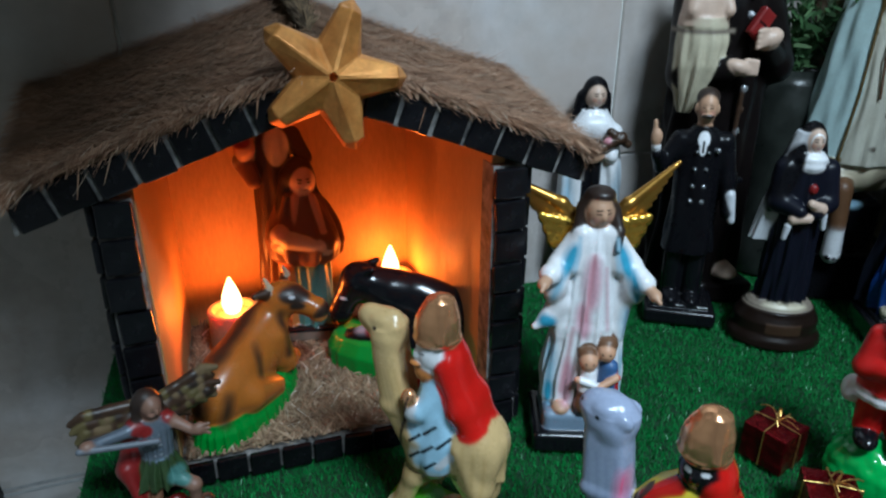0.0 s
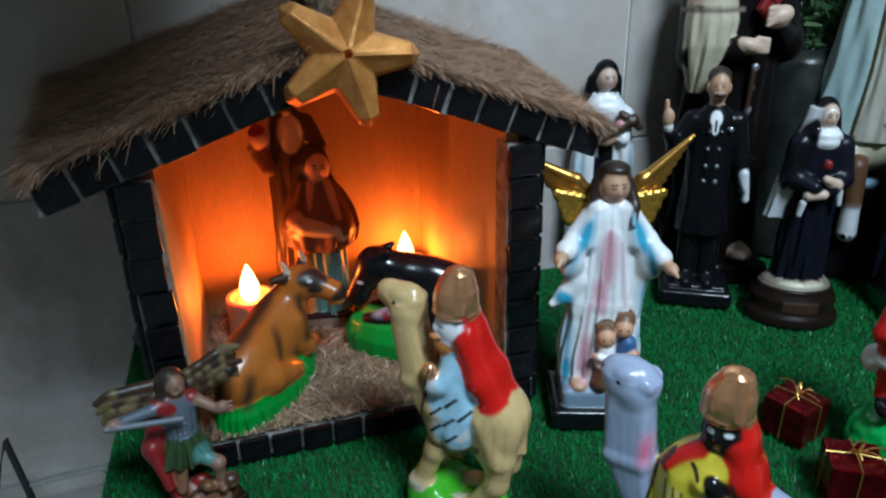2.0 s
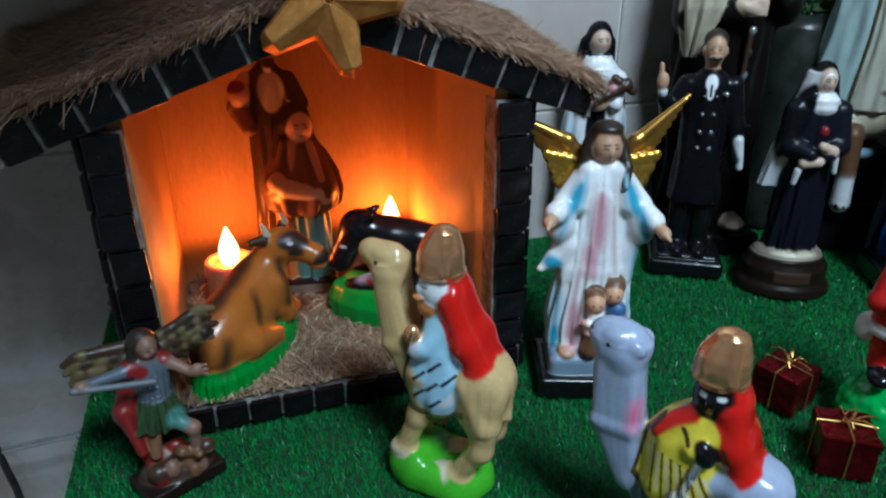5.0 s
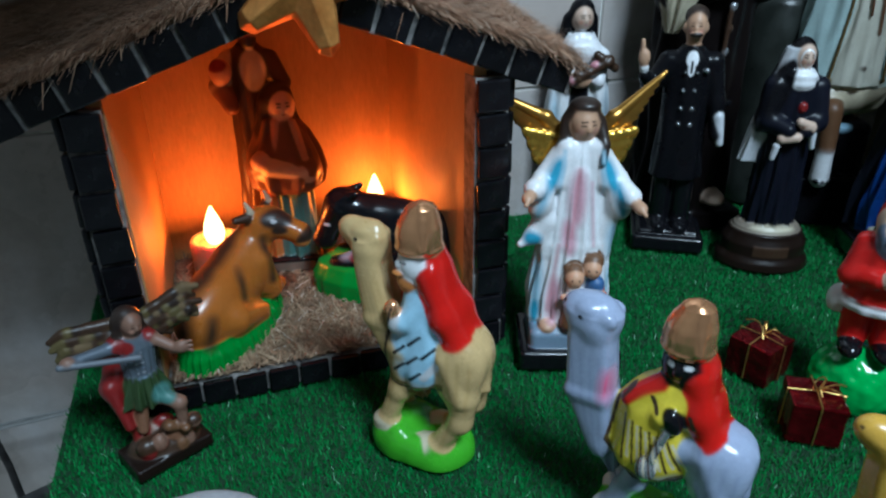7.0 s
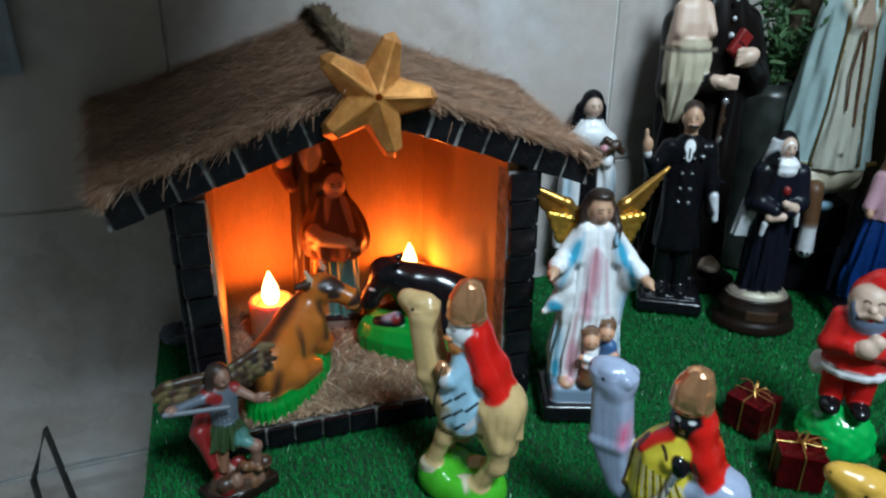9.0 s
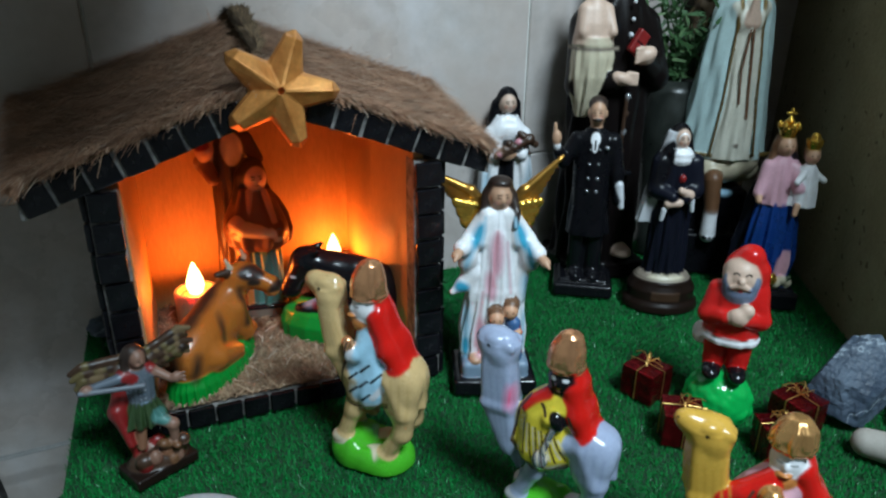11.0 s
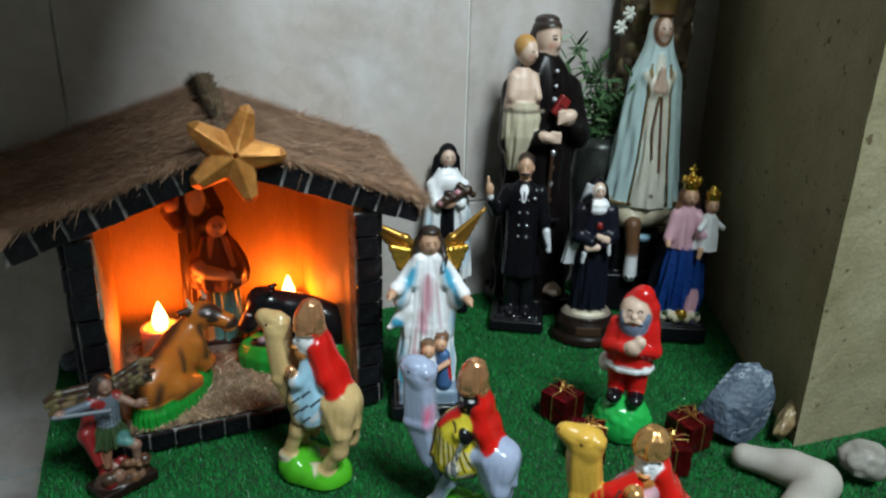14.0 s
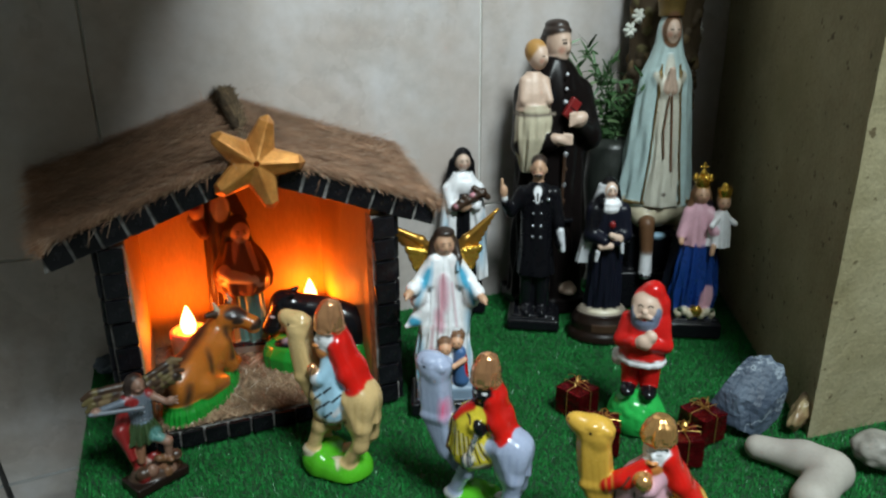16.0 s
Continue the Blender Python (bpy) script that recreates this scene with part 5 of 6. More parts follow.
    f.limb((6, 4, 117), (7, 5, 106), 3.6, 3, "hair", 3)
    # dark wings swept to the sides, in overlapping rows of short feathers
    for s, up in ((-1, 2), (1, 13)):
        f.limb((s * 9, 11, 104), (s * 40, 14, 104 + up), 5.5, 4.0, "dark_brown", 3)
        for row in range(4):
            for i in range(10):
                t = i / 9
                x, z = 9 + 31 * t, 96 + 5.5 * row + up * t
                f.limb((s * x, 9 + 1.2 * row, z), (s * (x + r.uniform(4, 9)), 10 + 1.2 * row + r.uniform(-2, 2), z - r.uniform(1, 7)), r.uniform(3.2, 4.4), 2.2, r.choice(("dark_brown", "hair", "olive", "dark_brown", "bark")), 1.8)
    return f


soldier().place("winged_soldier", -0.070, 0.401, 0, 14, "small winged soldier figure in silver armour with a sword", "figurine", "", 0.95)


def nun_with_flowers():
    f = Figure(1.1)
    f.block((0, 0, 10), (32, 26, 10), 3, "soft_black")
    f.robe([(18, 29, 21, 0, 0), (90, 26, 19, 0, 0), (160, 24, 17, 0, 0), (205, 21, 14, 0, 0), (216, 9, 8, 0, 0)], "soft_black", 3, 11, 1.6)
    for s in (-1, 1):
        f.robe([(52, 13, 15, s * 24, -2), (140, 14, 17, s * 21, -3), (196, 12, 14, s * 14, -4), (214, 6, 8, s * 7, -2)], "white", 3, 5, 1.6)
        f.dab((s * 26, -6, 110), (8, 16, 50), "light_blue", None, 10)
        f.limb((s * 22, -6, 192), (s * 18, -20, 168), 9, 7, "white", 4)
    f.ball((0, -12, 197), (16, 7, 11), "white", 5)
    f.ball((-2, -22, 170), (12, 7, 9), "skin", 4)
    f.limb((-14, -26, 168), (26, -24, 190), 5.5, 6.5, "dark_brown", 3)
    f.limb((14, -24, 196), (34, -22, 182), 4.5, 4.5, "dark_brown", 2)
    for i in range(7):
        f.ball((-12 + 6 * i, -27 + (i % 3), 170 + 4 * (i % 3) + 3 * i), (5, 4.5, 4.5), "dark_brown" if i % 4 else "rose", 1.5)
    f.ball((0, -2, 230), (10, 11, 13), "pale_skin", 3)
    f.ball((0, 5, 234), (13.8, 13, 16.5), "soft_black", 3)
    f.dab((0, -14, 229), (8.4, 10, 10.5), "pale_skin", None, 1)
    f.features((0, -2, 230), 0.86, 10)
    f.dab((0, -12, 214), (13, 12, 6), "white", None, 1.5)
    f.limb((-13, 6, 228), (-22, 6, 190), 7, 6, "soft_black", 5)
    f.limb((12, 6, 228), (15, 8, 200), 6, 5, "soft_black", 5)
    return f


nun_with_flowers().place("nun_statue", 0.398, 0.672, 0, -18, "small nun statue in white mantle holding a dark crucifix", "statue", "", 1.04)


def man_in_suit():
    f = Figure(1.05)
    f.block((0, 0, 9), (43, 36, 9), 5, "black")
    f.block((0, 0, 18), (36, 29, 5), 4, "black", 2)
    f.limb((-12, 0, 20), (-12, 0, 95), 12, 13, "black", 4)
    f.limb((13, -2, 20), (12, 0, 95), 12, 13, "black", 4)
    for s in (-12, 13):
        f.ball((s, -12, 25), (10, 17, 7), "soft_black", 4)
    f.robe([(78, 31, 21, 0, 0), (120, 27, 19, 0, 0), (165, 26, 17, 0, 0), (200, 27, 15, 0, 0), (214, 12, 10, 0, 0)], "soft_black", 4, 5, 1.2)
    f.limb((-25, 0, 198), (-42, -6, 172), 10.5, 9, "soft_black", 5)
    f.limb((-42, -6, 172), (-50, -18, 186), 9, 7, "soft_black", 4)
    f.ball((-52, -20, 194), (5.5, 5, 5), "white", 1)
    f.ball((-53, -22, 204), (6.5, 4.5, 9), "skin", 2)
    f.limb((-55, -22, 208), (-56, -22, 220), 3.2, 2.4, "skin", 2)
    f.limb((26, 0, 198), (34, -4, 160), 10.5, 9.5, "soft_black", 5)
    f.limb((34, -4, 160), (38, -12, 128), 9.5, 8, "soft_black", 4)
    f.limb((38, -13, 146), (43, -15, 120), 6, 4.5, "pale_grey", 2)
    f.dab((0, -18, 203), (7, 12, 9), "white", (0, 0, 0), 1)
    f.dab((0, -18, 194), (4, 12, 8), "white", (0, 0, 0), 1)
    f.hatch((0, 190), (0, 200), 1.2, "soft_black", 0.6)
    for z in (190, 172, 154, 138):
        for s in (-6, 7):
            f.ball((s, -17.5, z), (1.6, 1.6, 1.6), "silver", 0.5)
    f.ball((17, -15, 192), (3, 2.5, 3), "silver", 1)
    f.ball((0, -2, 232), (11.2, 12, 15.5), "skin", 3)
    f.ball((0, 4, 241), (12.8, 13, 11), "hair", 2)
    f.dab((0, -14, 228.5), (9.4, 8, 9.6), "skin", None, 1)
    f.ball((0, -14, 226), (7.6, 3.4, 2.6), "hair", 0.6)
    for s in (-1, 1):
        f.stripe((s * 3, -15, 235), (s * 8, -13, 235), 1.0, "hair", 0.6)
    f.features((0, -2, 232), 0.98, -6, "hair", "rose", True, "skin")
    f.dab((0, -15, 226), (7.4, 4, 2.2), "hair", None, 0.6)
    f.limb((0, 0, 212), (0, 0, 222), 8, 8, "skin", 3)
    for s in (-1, 1):
        f.ball((s * 11.2, -1, 231), (2.5, 4, 5), "skin", 1.5)
    return f


man_in_suit().narrow(0.88).place("man_statue", 0.476, 0.580, 0, -32, "moustached man statue in a black suit with one raised hand", "statue", "", 1.03)


def nun_in_black():
    f = Figure(1.1)
    f.robe([(0, 56, 40, 0, 0), (8, 54, 39, 0, 0), (14, 49, 35, 0, 0), (26, 49, 35, 0, 0), (34, 44, 31, 0, 0), (38, 42, 30, 0, 0)], "plinth", 2)
    f.slab((-2, -36, 22), (20, 8, 6), "dark_brown", None, 1)
    f.robe([(34, 40, 28, 0, 0), (42, 38, 26, 0, 0), (46, 33, 22, 0, 0)], "stone", 3)
    f.dab((0, -26, 44), (30, 14, 3), "ivory", None, 5)
    f.robe([(42, 28, 20, 0, 0), (100, 26, 18, 0, 0), (150, 25, 17, 0, 0), (190, 25, 15, 0, 0), (204, 11, 9, 0, 0)], "navy", 3, 11, 1.8)
    f.robe([(110, 12, 8, -34, 8), (150, 14, 12, -24, 6), (195, 12, 14, -14, 4), (225, 8, 10, -8, 4)], "pale_grey", 3, 5, 1.2)
    f.dab((-22, 0, 180), (12, 20, 40), "soft_black", (0, 18, 0), 3)
    for s in (-1, 1):
        f.limb((s * 24, 0, 188), (s * 27, -6, 156), 11, 11, "navy", 5)
        f.limb((s * 27, -6, 156), (s * 9, -22, 150), 10, 8, "navy", 4)
        f.limb((s * 14, -23, 148 + 6 * s), (s * 0, -27, 152 + 8 * s), 5.5, 4.5, "pale_skin", 2)
        f.limb((s * 18, -22, 140 + 6 * s), (s * 20, -22, 128 + 6 * s), 4, 3, "pale_grey", 2)
    f.ball((4, -17, 172), (4.6, 3.0, 5.0), "dark_red", 2)
    f.ball((0, -3, 217), (10, 11, 13), "pale_skin", 3)
    f.ball((0, 4, 220), (13.5, 13, 15.5), "soft_black", 3)
    f.dab((0, -16, 216), (9.4, 9, 12.4), "white", None, 0.8)
    f.dab((0, -17, 216.0), (8.0, 10, 10.0), "pale_skin", None, 0.8)
    f.features((0, -3, 217), 0.86, 6)
    f.ball((0, -5, 200), (17, 12, 6.5), "white", 4)
    f.ball((0, -8, 193), (13, 10, 6), "white", 4)
    for i in range(5):
        f.stripe((-12 + 6 * i, -20, 203), (-14 + 7 * i, -20, 190), 0.6, "pale_grey", 1.2)
    f.limb((-11, 6, 218), (-25, 6, 178), 7, 8, "soft_black", 5)
    f.limb((11, 6, 218), (18, 8, 188), 6, 7, "soft_black", 5)
    return f


nun_in_black().narrow(0.88).place("nun_statue", 0.546, 0.505, 0, -24, "nun statue in black habit holding a red heart", "statue")


def monk():
    f = Figure(1.7)
    f.block((0, 0, 12), (66, 52, 12), 5, "habit")
    f.robe([(22, 66, 46, 0, 0), (60, 64, 44, 0, 0), (160, 62, 42, 0, 0), (260, 60, 40, 0, 0), (330, 56, 36, 0, 0), (365, 40, 28, 0, 0), (382, 20, 20, 0, 0)], "habit", 5, 9, 3.0)
    f.limb((46, -2, 330), (58, -22, 270), 22, 20, "habit", 8)
    f.limb((58, -22, 272), (24, -46, 292), 18, 13, "habit", 6)
    f.limb((-46, 0, 330), (-56, -16, 262), 22, 20, "habit", 8)
    f.limb((-56, -16, 262), (-20, -44, 268), 18, 13, "habit", 6)
    f.ball((22, -54, 300), (15, 11, 10), "pale_skin", 4, (0, -20, 0))
    for i in range(4):
        f.limb((14, -58, 296 + 4 * i), (4, -60, 292 + 5 * i), 3.2, 2.6, "pale_skin", 2)
    f.ball((-10, -54, 272), (15, 10, 8), "pale_skin", 4, (0, 14, 0))
    for i in range(4):
        f.limb((-4, -58, 267 + 4 * i), (8, -60, 266 + 4 * i), 3.0, 2.4, "pale_skin", 2)
    f.block((10, -50, 314), (9, 5, 15), 2, "dark_red", 2, (0, 34, 0))
    f.slab((10, -55, 314), (6, 4, 1.2), "soft_black", (0, 34, 0))
    f.limb((2, -50, 250), (2, -46, 160), 3, 3, "dark_brown", 2)
    for z in (250, 228, 205, 180, 160):
        f.ball((4, -50 + (250 - z) * 0.05, z), (4.5, 3.5, 4.5), "silver" if z % 4 else "dark_brown", 1)
    f.block((6, -47, 150), (18, 4, 3), 1, "soft_black", 1)
    f.ball((22, -44, 40), (16, 22, 9), "pale_skin", 4)
    f.ball((4, -4, 400), (20, 22, 29), "pale_skin", 5)
    f.limb((2, 0, 368), (2, 0, 384), 16, 14, "pale_skin", 4)
    f.ball((3, 1, 417), (22.5, 24, 11), "hair", 3)
    f.ball((3, 3, 426), (19, 20, 8), "hair", 3)
    f.ball((-1, 9, 402), (21.5, 17, 20), "hair", 3)
    f.features((4, -4, 398), 1.8, 22)
    for y in (360, 340, 322):
        f.ball((6, -38, y), (3, 2.4, 3), "pale_grey", 1)
    f.dab((-18, -36, 330), (9, 8, 11), "soft_black", None, 2)
    # the seated child
    f.robe([(222, 6, 8, -54, -24), (246, 18, 16, -50, -26), (272, 27, 22, -46, -28), (296, 29, 23, -44, -28), (318, 25, 21, -46, -26)], "ivory", 4, 9, 2.4)
    f.robe([(312, 27, 21, -46, -26), (335, 25, 19, -46, -26), (352, 22, 16, -46, -24), (364, 11, 10, -46, -24)], "pale_skin", 5)
    f.slab((-44, -30, 306), (34, 34, 2.2), "stone", None, 2)
    f.limb((-62, -28, 350), (-66, -36, 326), 8.5, 7.5, "pale_skin", 4)
    f.limb((-30, -30, 350), (-26, -42, 326), 8.5, 7, "pale_skin", 4)
    f.ball((-40, -28, 384), (15, 16, 18), "pale_skin", 3)
    f.ball((-43, -23, 391), (17.5, 17, 17), "blond", 3)
    f.dab((-36, -46, 381), (11, 11, 12.5), "pale_skin", None, 2)
    f.features((-39, -28, 383), 1.35, 25, "blond")
    return f


monk().narrow(0.87).place("monk_statue", 0.530, 0.638, 0, -10, "large black-robed monk statue holding a child", "statue", "", 1.02)


def lady_in_white():
    f = Figure(1.6)
    f.block((0, 0, 30), (62, 44, 30), 4, "soft_black", 1)
    f.block((0, 4, 80), (46, 34, 40), 8, "soft_black", 4)
    for i in range(9):
        a = i * 0.7
        f.ball((40 * math.cos(a), 26 * math.sin(a), 148 + 8 * (i % 3)), (24, 20, 22), "cream", 8)
    f.ball((0, 0, 150), (48, 36, 26), "cream", 8)
    f.robe([(166, 66, 42, 0, 0), (230, 58, 38, 0, 0), (300, 50, 34, 1, 0), (355, 43, 29, 2, 0), (385, 27, 22, 2, 0), (402, 22, 20, 2, 0), (430, 19, 19, 2, 2), (444, 9, 11, 2, 2)], "mint", 5, 9, 2.0, 0.8)
    # open front of the mantle showing the cream gown
    f.robe([(166, 30, 22, 2, -28), (240, 26, 18, 2, -26), (310, 20, 14, 2, -24), (360, 13, 10, 2, -20), (386, 9, 8, 2, -14)], "gown", 3, 7, 1.6, 0.3)
    for s in (-1, 1):
        f.limb((2 + s * 33, -40, 172), (2 + s * 25, -38, 240), 1.7, 1.6, "old_gold", 1)
        f.limb((2 + s * 25, -38, 240), (2 + s * 21, -34, 300), 1.6, 1.6, "old_gold", 1)
        f.limb((2 + s * 21, -34, 300), (2 + s * 15, -26, 372), 1.6, 1.5, "old_gold", 1)
        f.limb((2 + s * 5, -34, 338), (2 + s * 1.6, -36, 366), 5, 3.2, "pale_skin", 3)
        f.limb((2 + s * 20, -22, 356), (2 + s * 8, -30, 334), 6, 5, "gown", 8)
        f.limb((2 + s * 16, -28, 180), (2 + s * 14, -40, 168), 3, 3, "old_gold", 1)
    for x in range(-5, 6):
        f.limb((x * 11.4, -38 + x * x * 0.5, 170), (x * 11.4 + 10, -38 + (x + 1) ** 2 * 0.5, 170), 3.2, 3.2, "old_gold", 1.5)
    f.limb((4, -40, 330), (12, -46, 222), 1.7, 1.9, "brown", 1)
    f.limb((0, -40, 330), (-6, -44, 280), 1.5, 1.5, "brown", 1)
    f.limb((-6, -44, 280), (-2, -46, 240), 1.5, 1.5, "brown", 1)
    f.ball((2, -47, 186), (4.5, 4, 4.5), "dark_brown", 1)
    f.ball((2, -8, 418), (16, 17, 21), "pale_skin", 3)
    f.dab((2, -20, 420), (19, 14, 25), "brown", None, 2)
    f.dab((3, -24, 418), (12, 14, 17), "pale_skin", None, 1.5)
    f.features((2, -8, 418), 1.4, 8)
    # crown
    f.robe([(438, 20, 20, 2, 1), (450, 21, 21, 2, 1), (462, 24, 24, 2, 1), (468, 23, 23, 2, 1)], "old_gold", 2)
    for i in range(9):
        a = i * 0.698 - 1.57
        f.ball((2 + 23 * math.cos(a), 1 + 23 * math.sin(a), 468), (5.5, 5.5, 8), "bright_gilt", 2)
        f.limb((2 + 21 * math.cos(a), 1 + 21 * math.sin(a), 472), (2, 1, 492), 3, 3, "old_gold", 3)
    f.ball((2, 1, 494), (6, 6, 6), "bright_gilt", 3)
    # the small brown and white leg of the pedestal carving
    f.limb((-20, -44, 138), (-18, -50, 98), 14, 11, "brown", 4)
    f.limb((-18, -50, 96), (-18, -52, 64), 10.5, 12, "white", 2)
    for s in (-7, 0, 7):
        f.ball((-18 + s, -60, 62), (3, 5, 3), "black", 1)
    f.dab((8, -40, 120), (14, 18, 10), "light_blue", None, 5)
    return f


lady_in_white().narrow(0.86).place("lady_statue", 0.692, 0.588, 0, -26, "tall crowned lady statue in a white and pale blue mantle", "statue", "", 1.015)


def lady_in_blue():
    f = Figure(1.1)
    f.block((0, 0, 12), (42, 33, 12), 4, "black")
    f.block((0, 0, 24), (36, 28, 5), 3, "soft_black", 2)
    for i in range(7):
        f.ball((-26 + 8.6 * i, -20 - 6 * math.cos((i - 3) * 0.5), 36 + 4 * (i % 2)), (7, 7, 7), "ivory", 2)
    f.ball((0, -26, 42), (9, 8, 9), "bright_gilt", 2)
    for s in (-1, 1):
        f.limb((s * 8, -27, 36), (s * 26, -25, 44), 3, 3, "dark_green", 2)
    f.robe([(30, 30, 24, 0, 0), (60, 34, 26, 0, 0), (110, 30, 22, 0, 0), (138, 24, 18, 0, 0), (146, 18, 14, 0, 0)], "royal", 3, 11, 3.6, 0.5)
    f.robe([(30, 38, 12, 0, 16), (90, 40, 13, 0, 14), (140, 34, 12, 0, 10), (190, 22, 10, 0, 6), (200, 14, 9, 0, 4)], "navy", 4, 7, 2.0)
    f.dab((16, -20, 62), (14, 14, 18), "pink", (0, 20, 0), 4)
    f.robe([(136, 23, 16, -4, -2), (165, 21, 14, -4, -2), (186, 18, 12, -4, 0), (196, 8, 8, -4, 0)], "pink", 3, 9, 0.9)
    f.limb((-20, 0, 180), (-30, -8, 150), 9, 8, "pink", 4)
    f.limb((-30, -8, 150), (-32, -18, 142), 5, 4, "skin", 2)
    f.limb((12, -4, 182), (16, -20, 160), 8.5, 8, "pink", 4)
    f.ball((-4, -3, 208), (11, 11, 13), "skin", 2)
    f.ball((-4, 3, 210), (14, 13, 15), "brown", 2)
    f.dab((-4, -14, 207), (8, 9, 10), "skin", None, 1)
    f.features((-4, -3, 208), 0.92, 0, "hair", "dark_red", True, "skin")
    f.limb((-14, 4, 206), (-18, 2, 178), 6, 5, "brown", 4)
    f.limb((7, 4, 206), (9, 2, 184), 6, 5, "brown", 4)
    f.robe([(218, 9, 9, -4, 0), (224, 11, 11, -4, 0), (231, 13, 13, -4, 0)], "bright_gilt", 1)
    for i in range(8):
        a = i * 0.785
        f.ball((-4 + 12 * math.cos(a), 12 * math.sin(a), 232), (3.4, 3.4, 5), "bright_gilt", 1)
    f.ball((-4, 0, 238), (5, 5, 5), "bright_gilt", 3)
    f.limb((-4, 0, 240), (-4, 0, 252), 1.8, 1.8, "bright_gilt", 1)
    f.limb((-9, 0, 247), (1, 0, 247), 1.8, 1.8, "bright_gilt", 1)
    # the child on her arm
    f.robe([(138, 16, 13, 24, -18), (160, 15, 12, 25, -16), (184, 11, 9, 26, -14), (190, 6, 6, 26, -14)], "white", 3, 7, 1.0)
    f.limb((16, -22, 178), (8, -28, 170), 4.5, 4, "white", 2)
    f.limb((35, -16, 178), (44, -22, 172), 4.5, 4, "white", 2)
    f.limb((14, -28, 140), (12, -30, 130), 4, 3.5, "skin", 2)
    f.ball((26, -16, 200), (9, 9.5, 10.5), "skin", 2)
    f.ball((26, -12, 203), (10.5, 10, 10), "brown", 2)
    f.dab((25, -25, 199), (7, 7, 8), "skin", None, 1)
    f.features((26, -16, 200), 0.78, -5, "hair", "dark_red", True, "skin")
    f.robe([(208, 8, 8, 26, -14), (214, 10, 10, 26, -14), (220, 11, 11, 26, -14)], "bright_gilt", 1)
    f.ball((26, -14, 222), (6, 6, 6), "bright_gilt", 2)
    return f


lady_in_blue().narrow(0.9).place("crowned_lady_statue", 0.674, 0.462, 0, -28, "crowned lady statue in pink and blue carrying a crowned child", "statue")


def bearded_figure():
    f = Figure(1.2)
    f.ball((0, 0, 14), (34, 32, 35), "emerald", 3)
    r = random.Random(9)
    for i in range(90):
        a, q = r.uniform(0, 6.28), r.uniform(-0.1, 1.1)
        f.ball((30.5 * math.cos(a) * math.cos(q), 28.5 * math.sin(a) * math.cos(q), 14 + 31.5 * math.sin(q)), r.uniform(3.0, 4.0), "emerald", 4)
    f.cut((0, 0, -40), (90, 90, 40))
    for s in (-1, 1):
        f.ball((s * 12, -12, 53), (9, 15, 8), "black", 2)
        f.limb((s * 11, 0, 58), (s * 11, 0, 96), 10.5, 12.5, "scarlet", 3)
    f.robe([(86, 27, 21, 0, 0), (90, 27.5, 22, 0, 0), (95, 25, 20.5, 0, 0)], "white", 4, 9, 0.5)
    f.robe([(95, 25, 21, 0, 0), (115, 26, 20, 0, 0), (136, 23, 17, 0, 0), (150, 13, 12, 0, 0)], "scarlet", 3, 7, 0.6)
    for s in (-1, 1):
        f.limb((s * 18, 0, 138), (s * 24, -6, 113), 9.5, 9, "scarlet", 4)
        f.limb((s * 24, -6, 113), (s * 8, -20, 117), 8.5, 7, "scarlet", 4)
    f.ball((2, -24, 121), (9, 6.5, 9), "pale_skin", 3)
    f.ball((9, -22, 128), (7, 6, 7), "pale_skin", 3)
    f.ball((-27, 4, 86), (8, 9, 12), "white", 4)
    f.ball((0, -2, 156), (17, 17, 19), "pale_skin", 3)
    f.ball((3, 5, 160), (19.5, 17.5, 20), "scarlet", 4)
    f.ball((6, 3, 175), (12, 13, 11), "scarlet", 6)
    f.limb((16, 4, 160), (19, 2, 136), 9, 8, "scarlet", 6)
    f.dab((-1, -18, 160), (13, 12, 15), "pale_skin", None, 1)
    f.ball((0, -11, 142), (14.5, 9.5, 13), "grey_beard", 3)
    for s in (-1, 1):
        f.ball((s * 11.5, -11, 151), (5, 6, 9), "grey_beard", 3)
        f.limb((s * 1, -20.5, 152), (s * 8, -18, 148), 3, 2.2, "grey_beard", 1)
        f.stripe((s * 3.0, -18, 161.8), (s * 5.4, -17.4, 163.4), 0.9, "hair", 0.5)
        f.stripe((s * 5.4, -17.4, 163.4), (s * 7.8, -16.0, 161.6), 0.9, "hair", 0.5)
        f.stripe((s * 3, -17, 167.4), (s * 8.5, -15.4, 167.2), 0.9, "white", 0.7)
    f.ball((0, -20.5, 156), (3.2, 3.5, 3.2), "pale_skin", 1.5)
    f.dab((0, -22, 147), (4.2, 4, 2.0), "pale_skin", None, 0.8)
    f.dab((0, -22, 146.4), (3.2, 4, 1.2), "red", None, 0.6)
    f.stripe((-9, -15, 171), (7, -16, 171), 1.2, "white", 1.5)
    return f


bearded_figure().place("bearded_figurine", 0.443, 0.290, 0, -44, "glossy red and white bearded figurine on a round green mound", "figurine", "", 0.945)


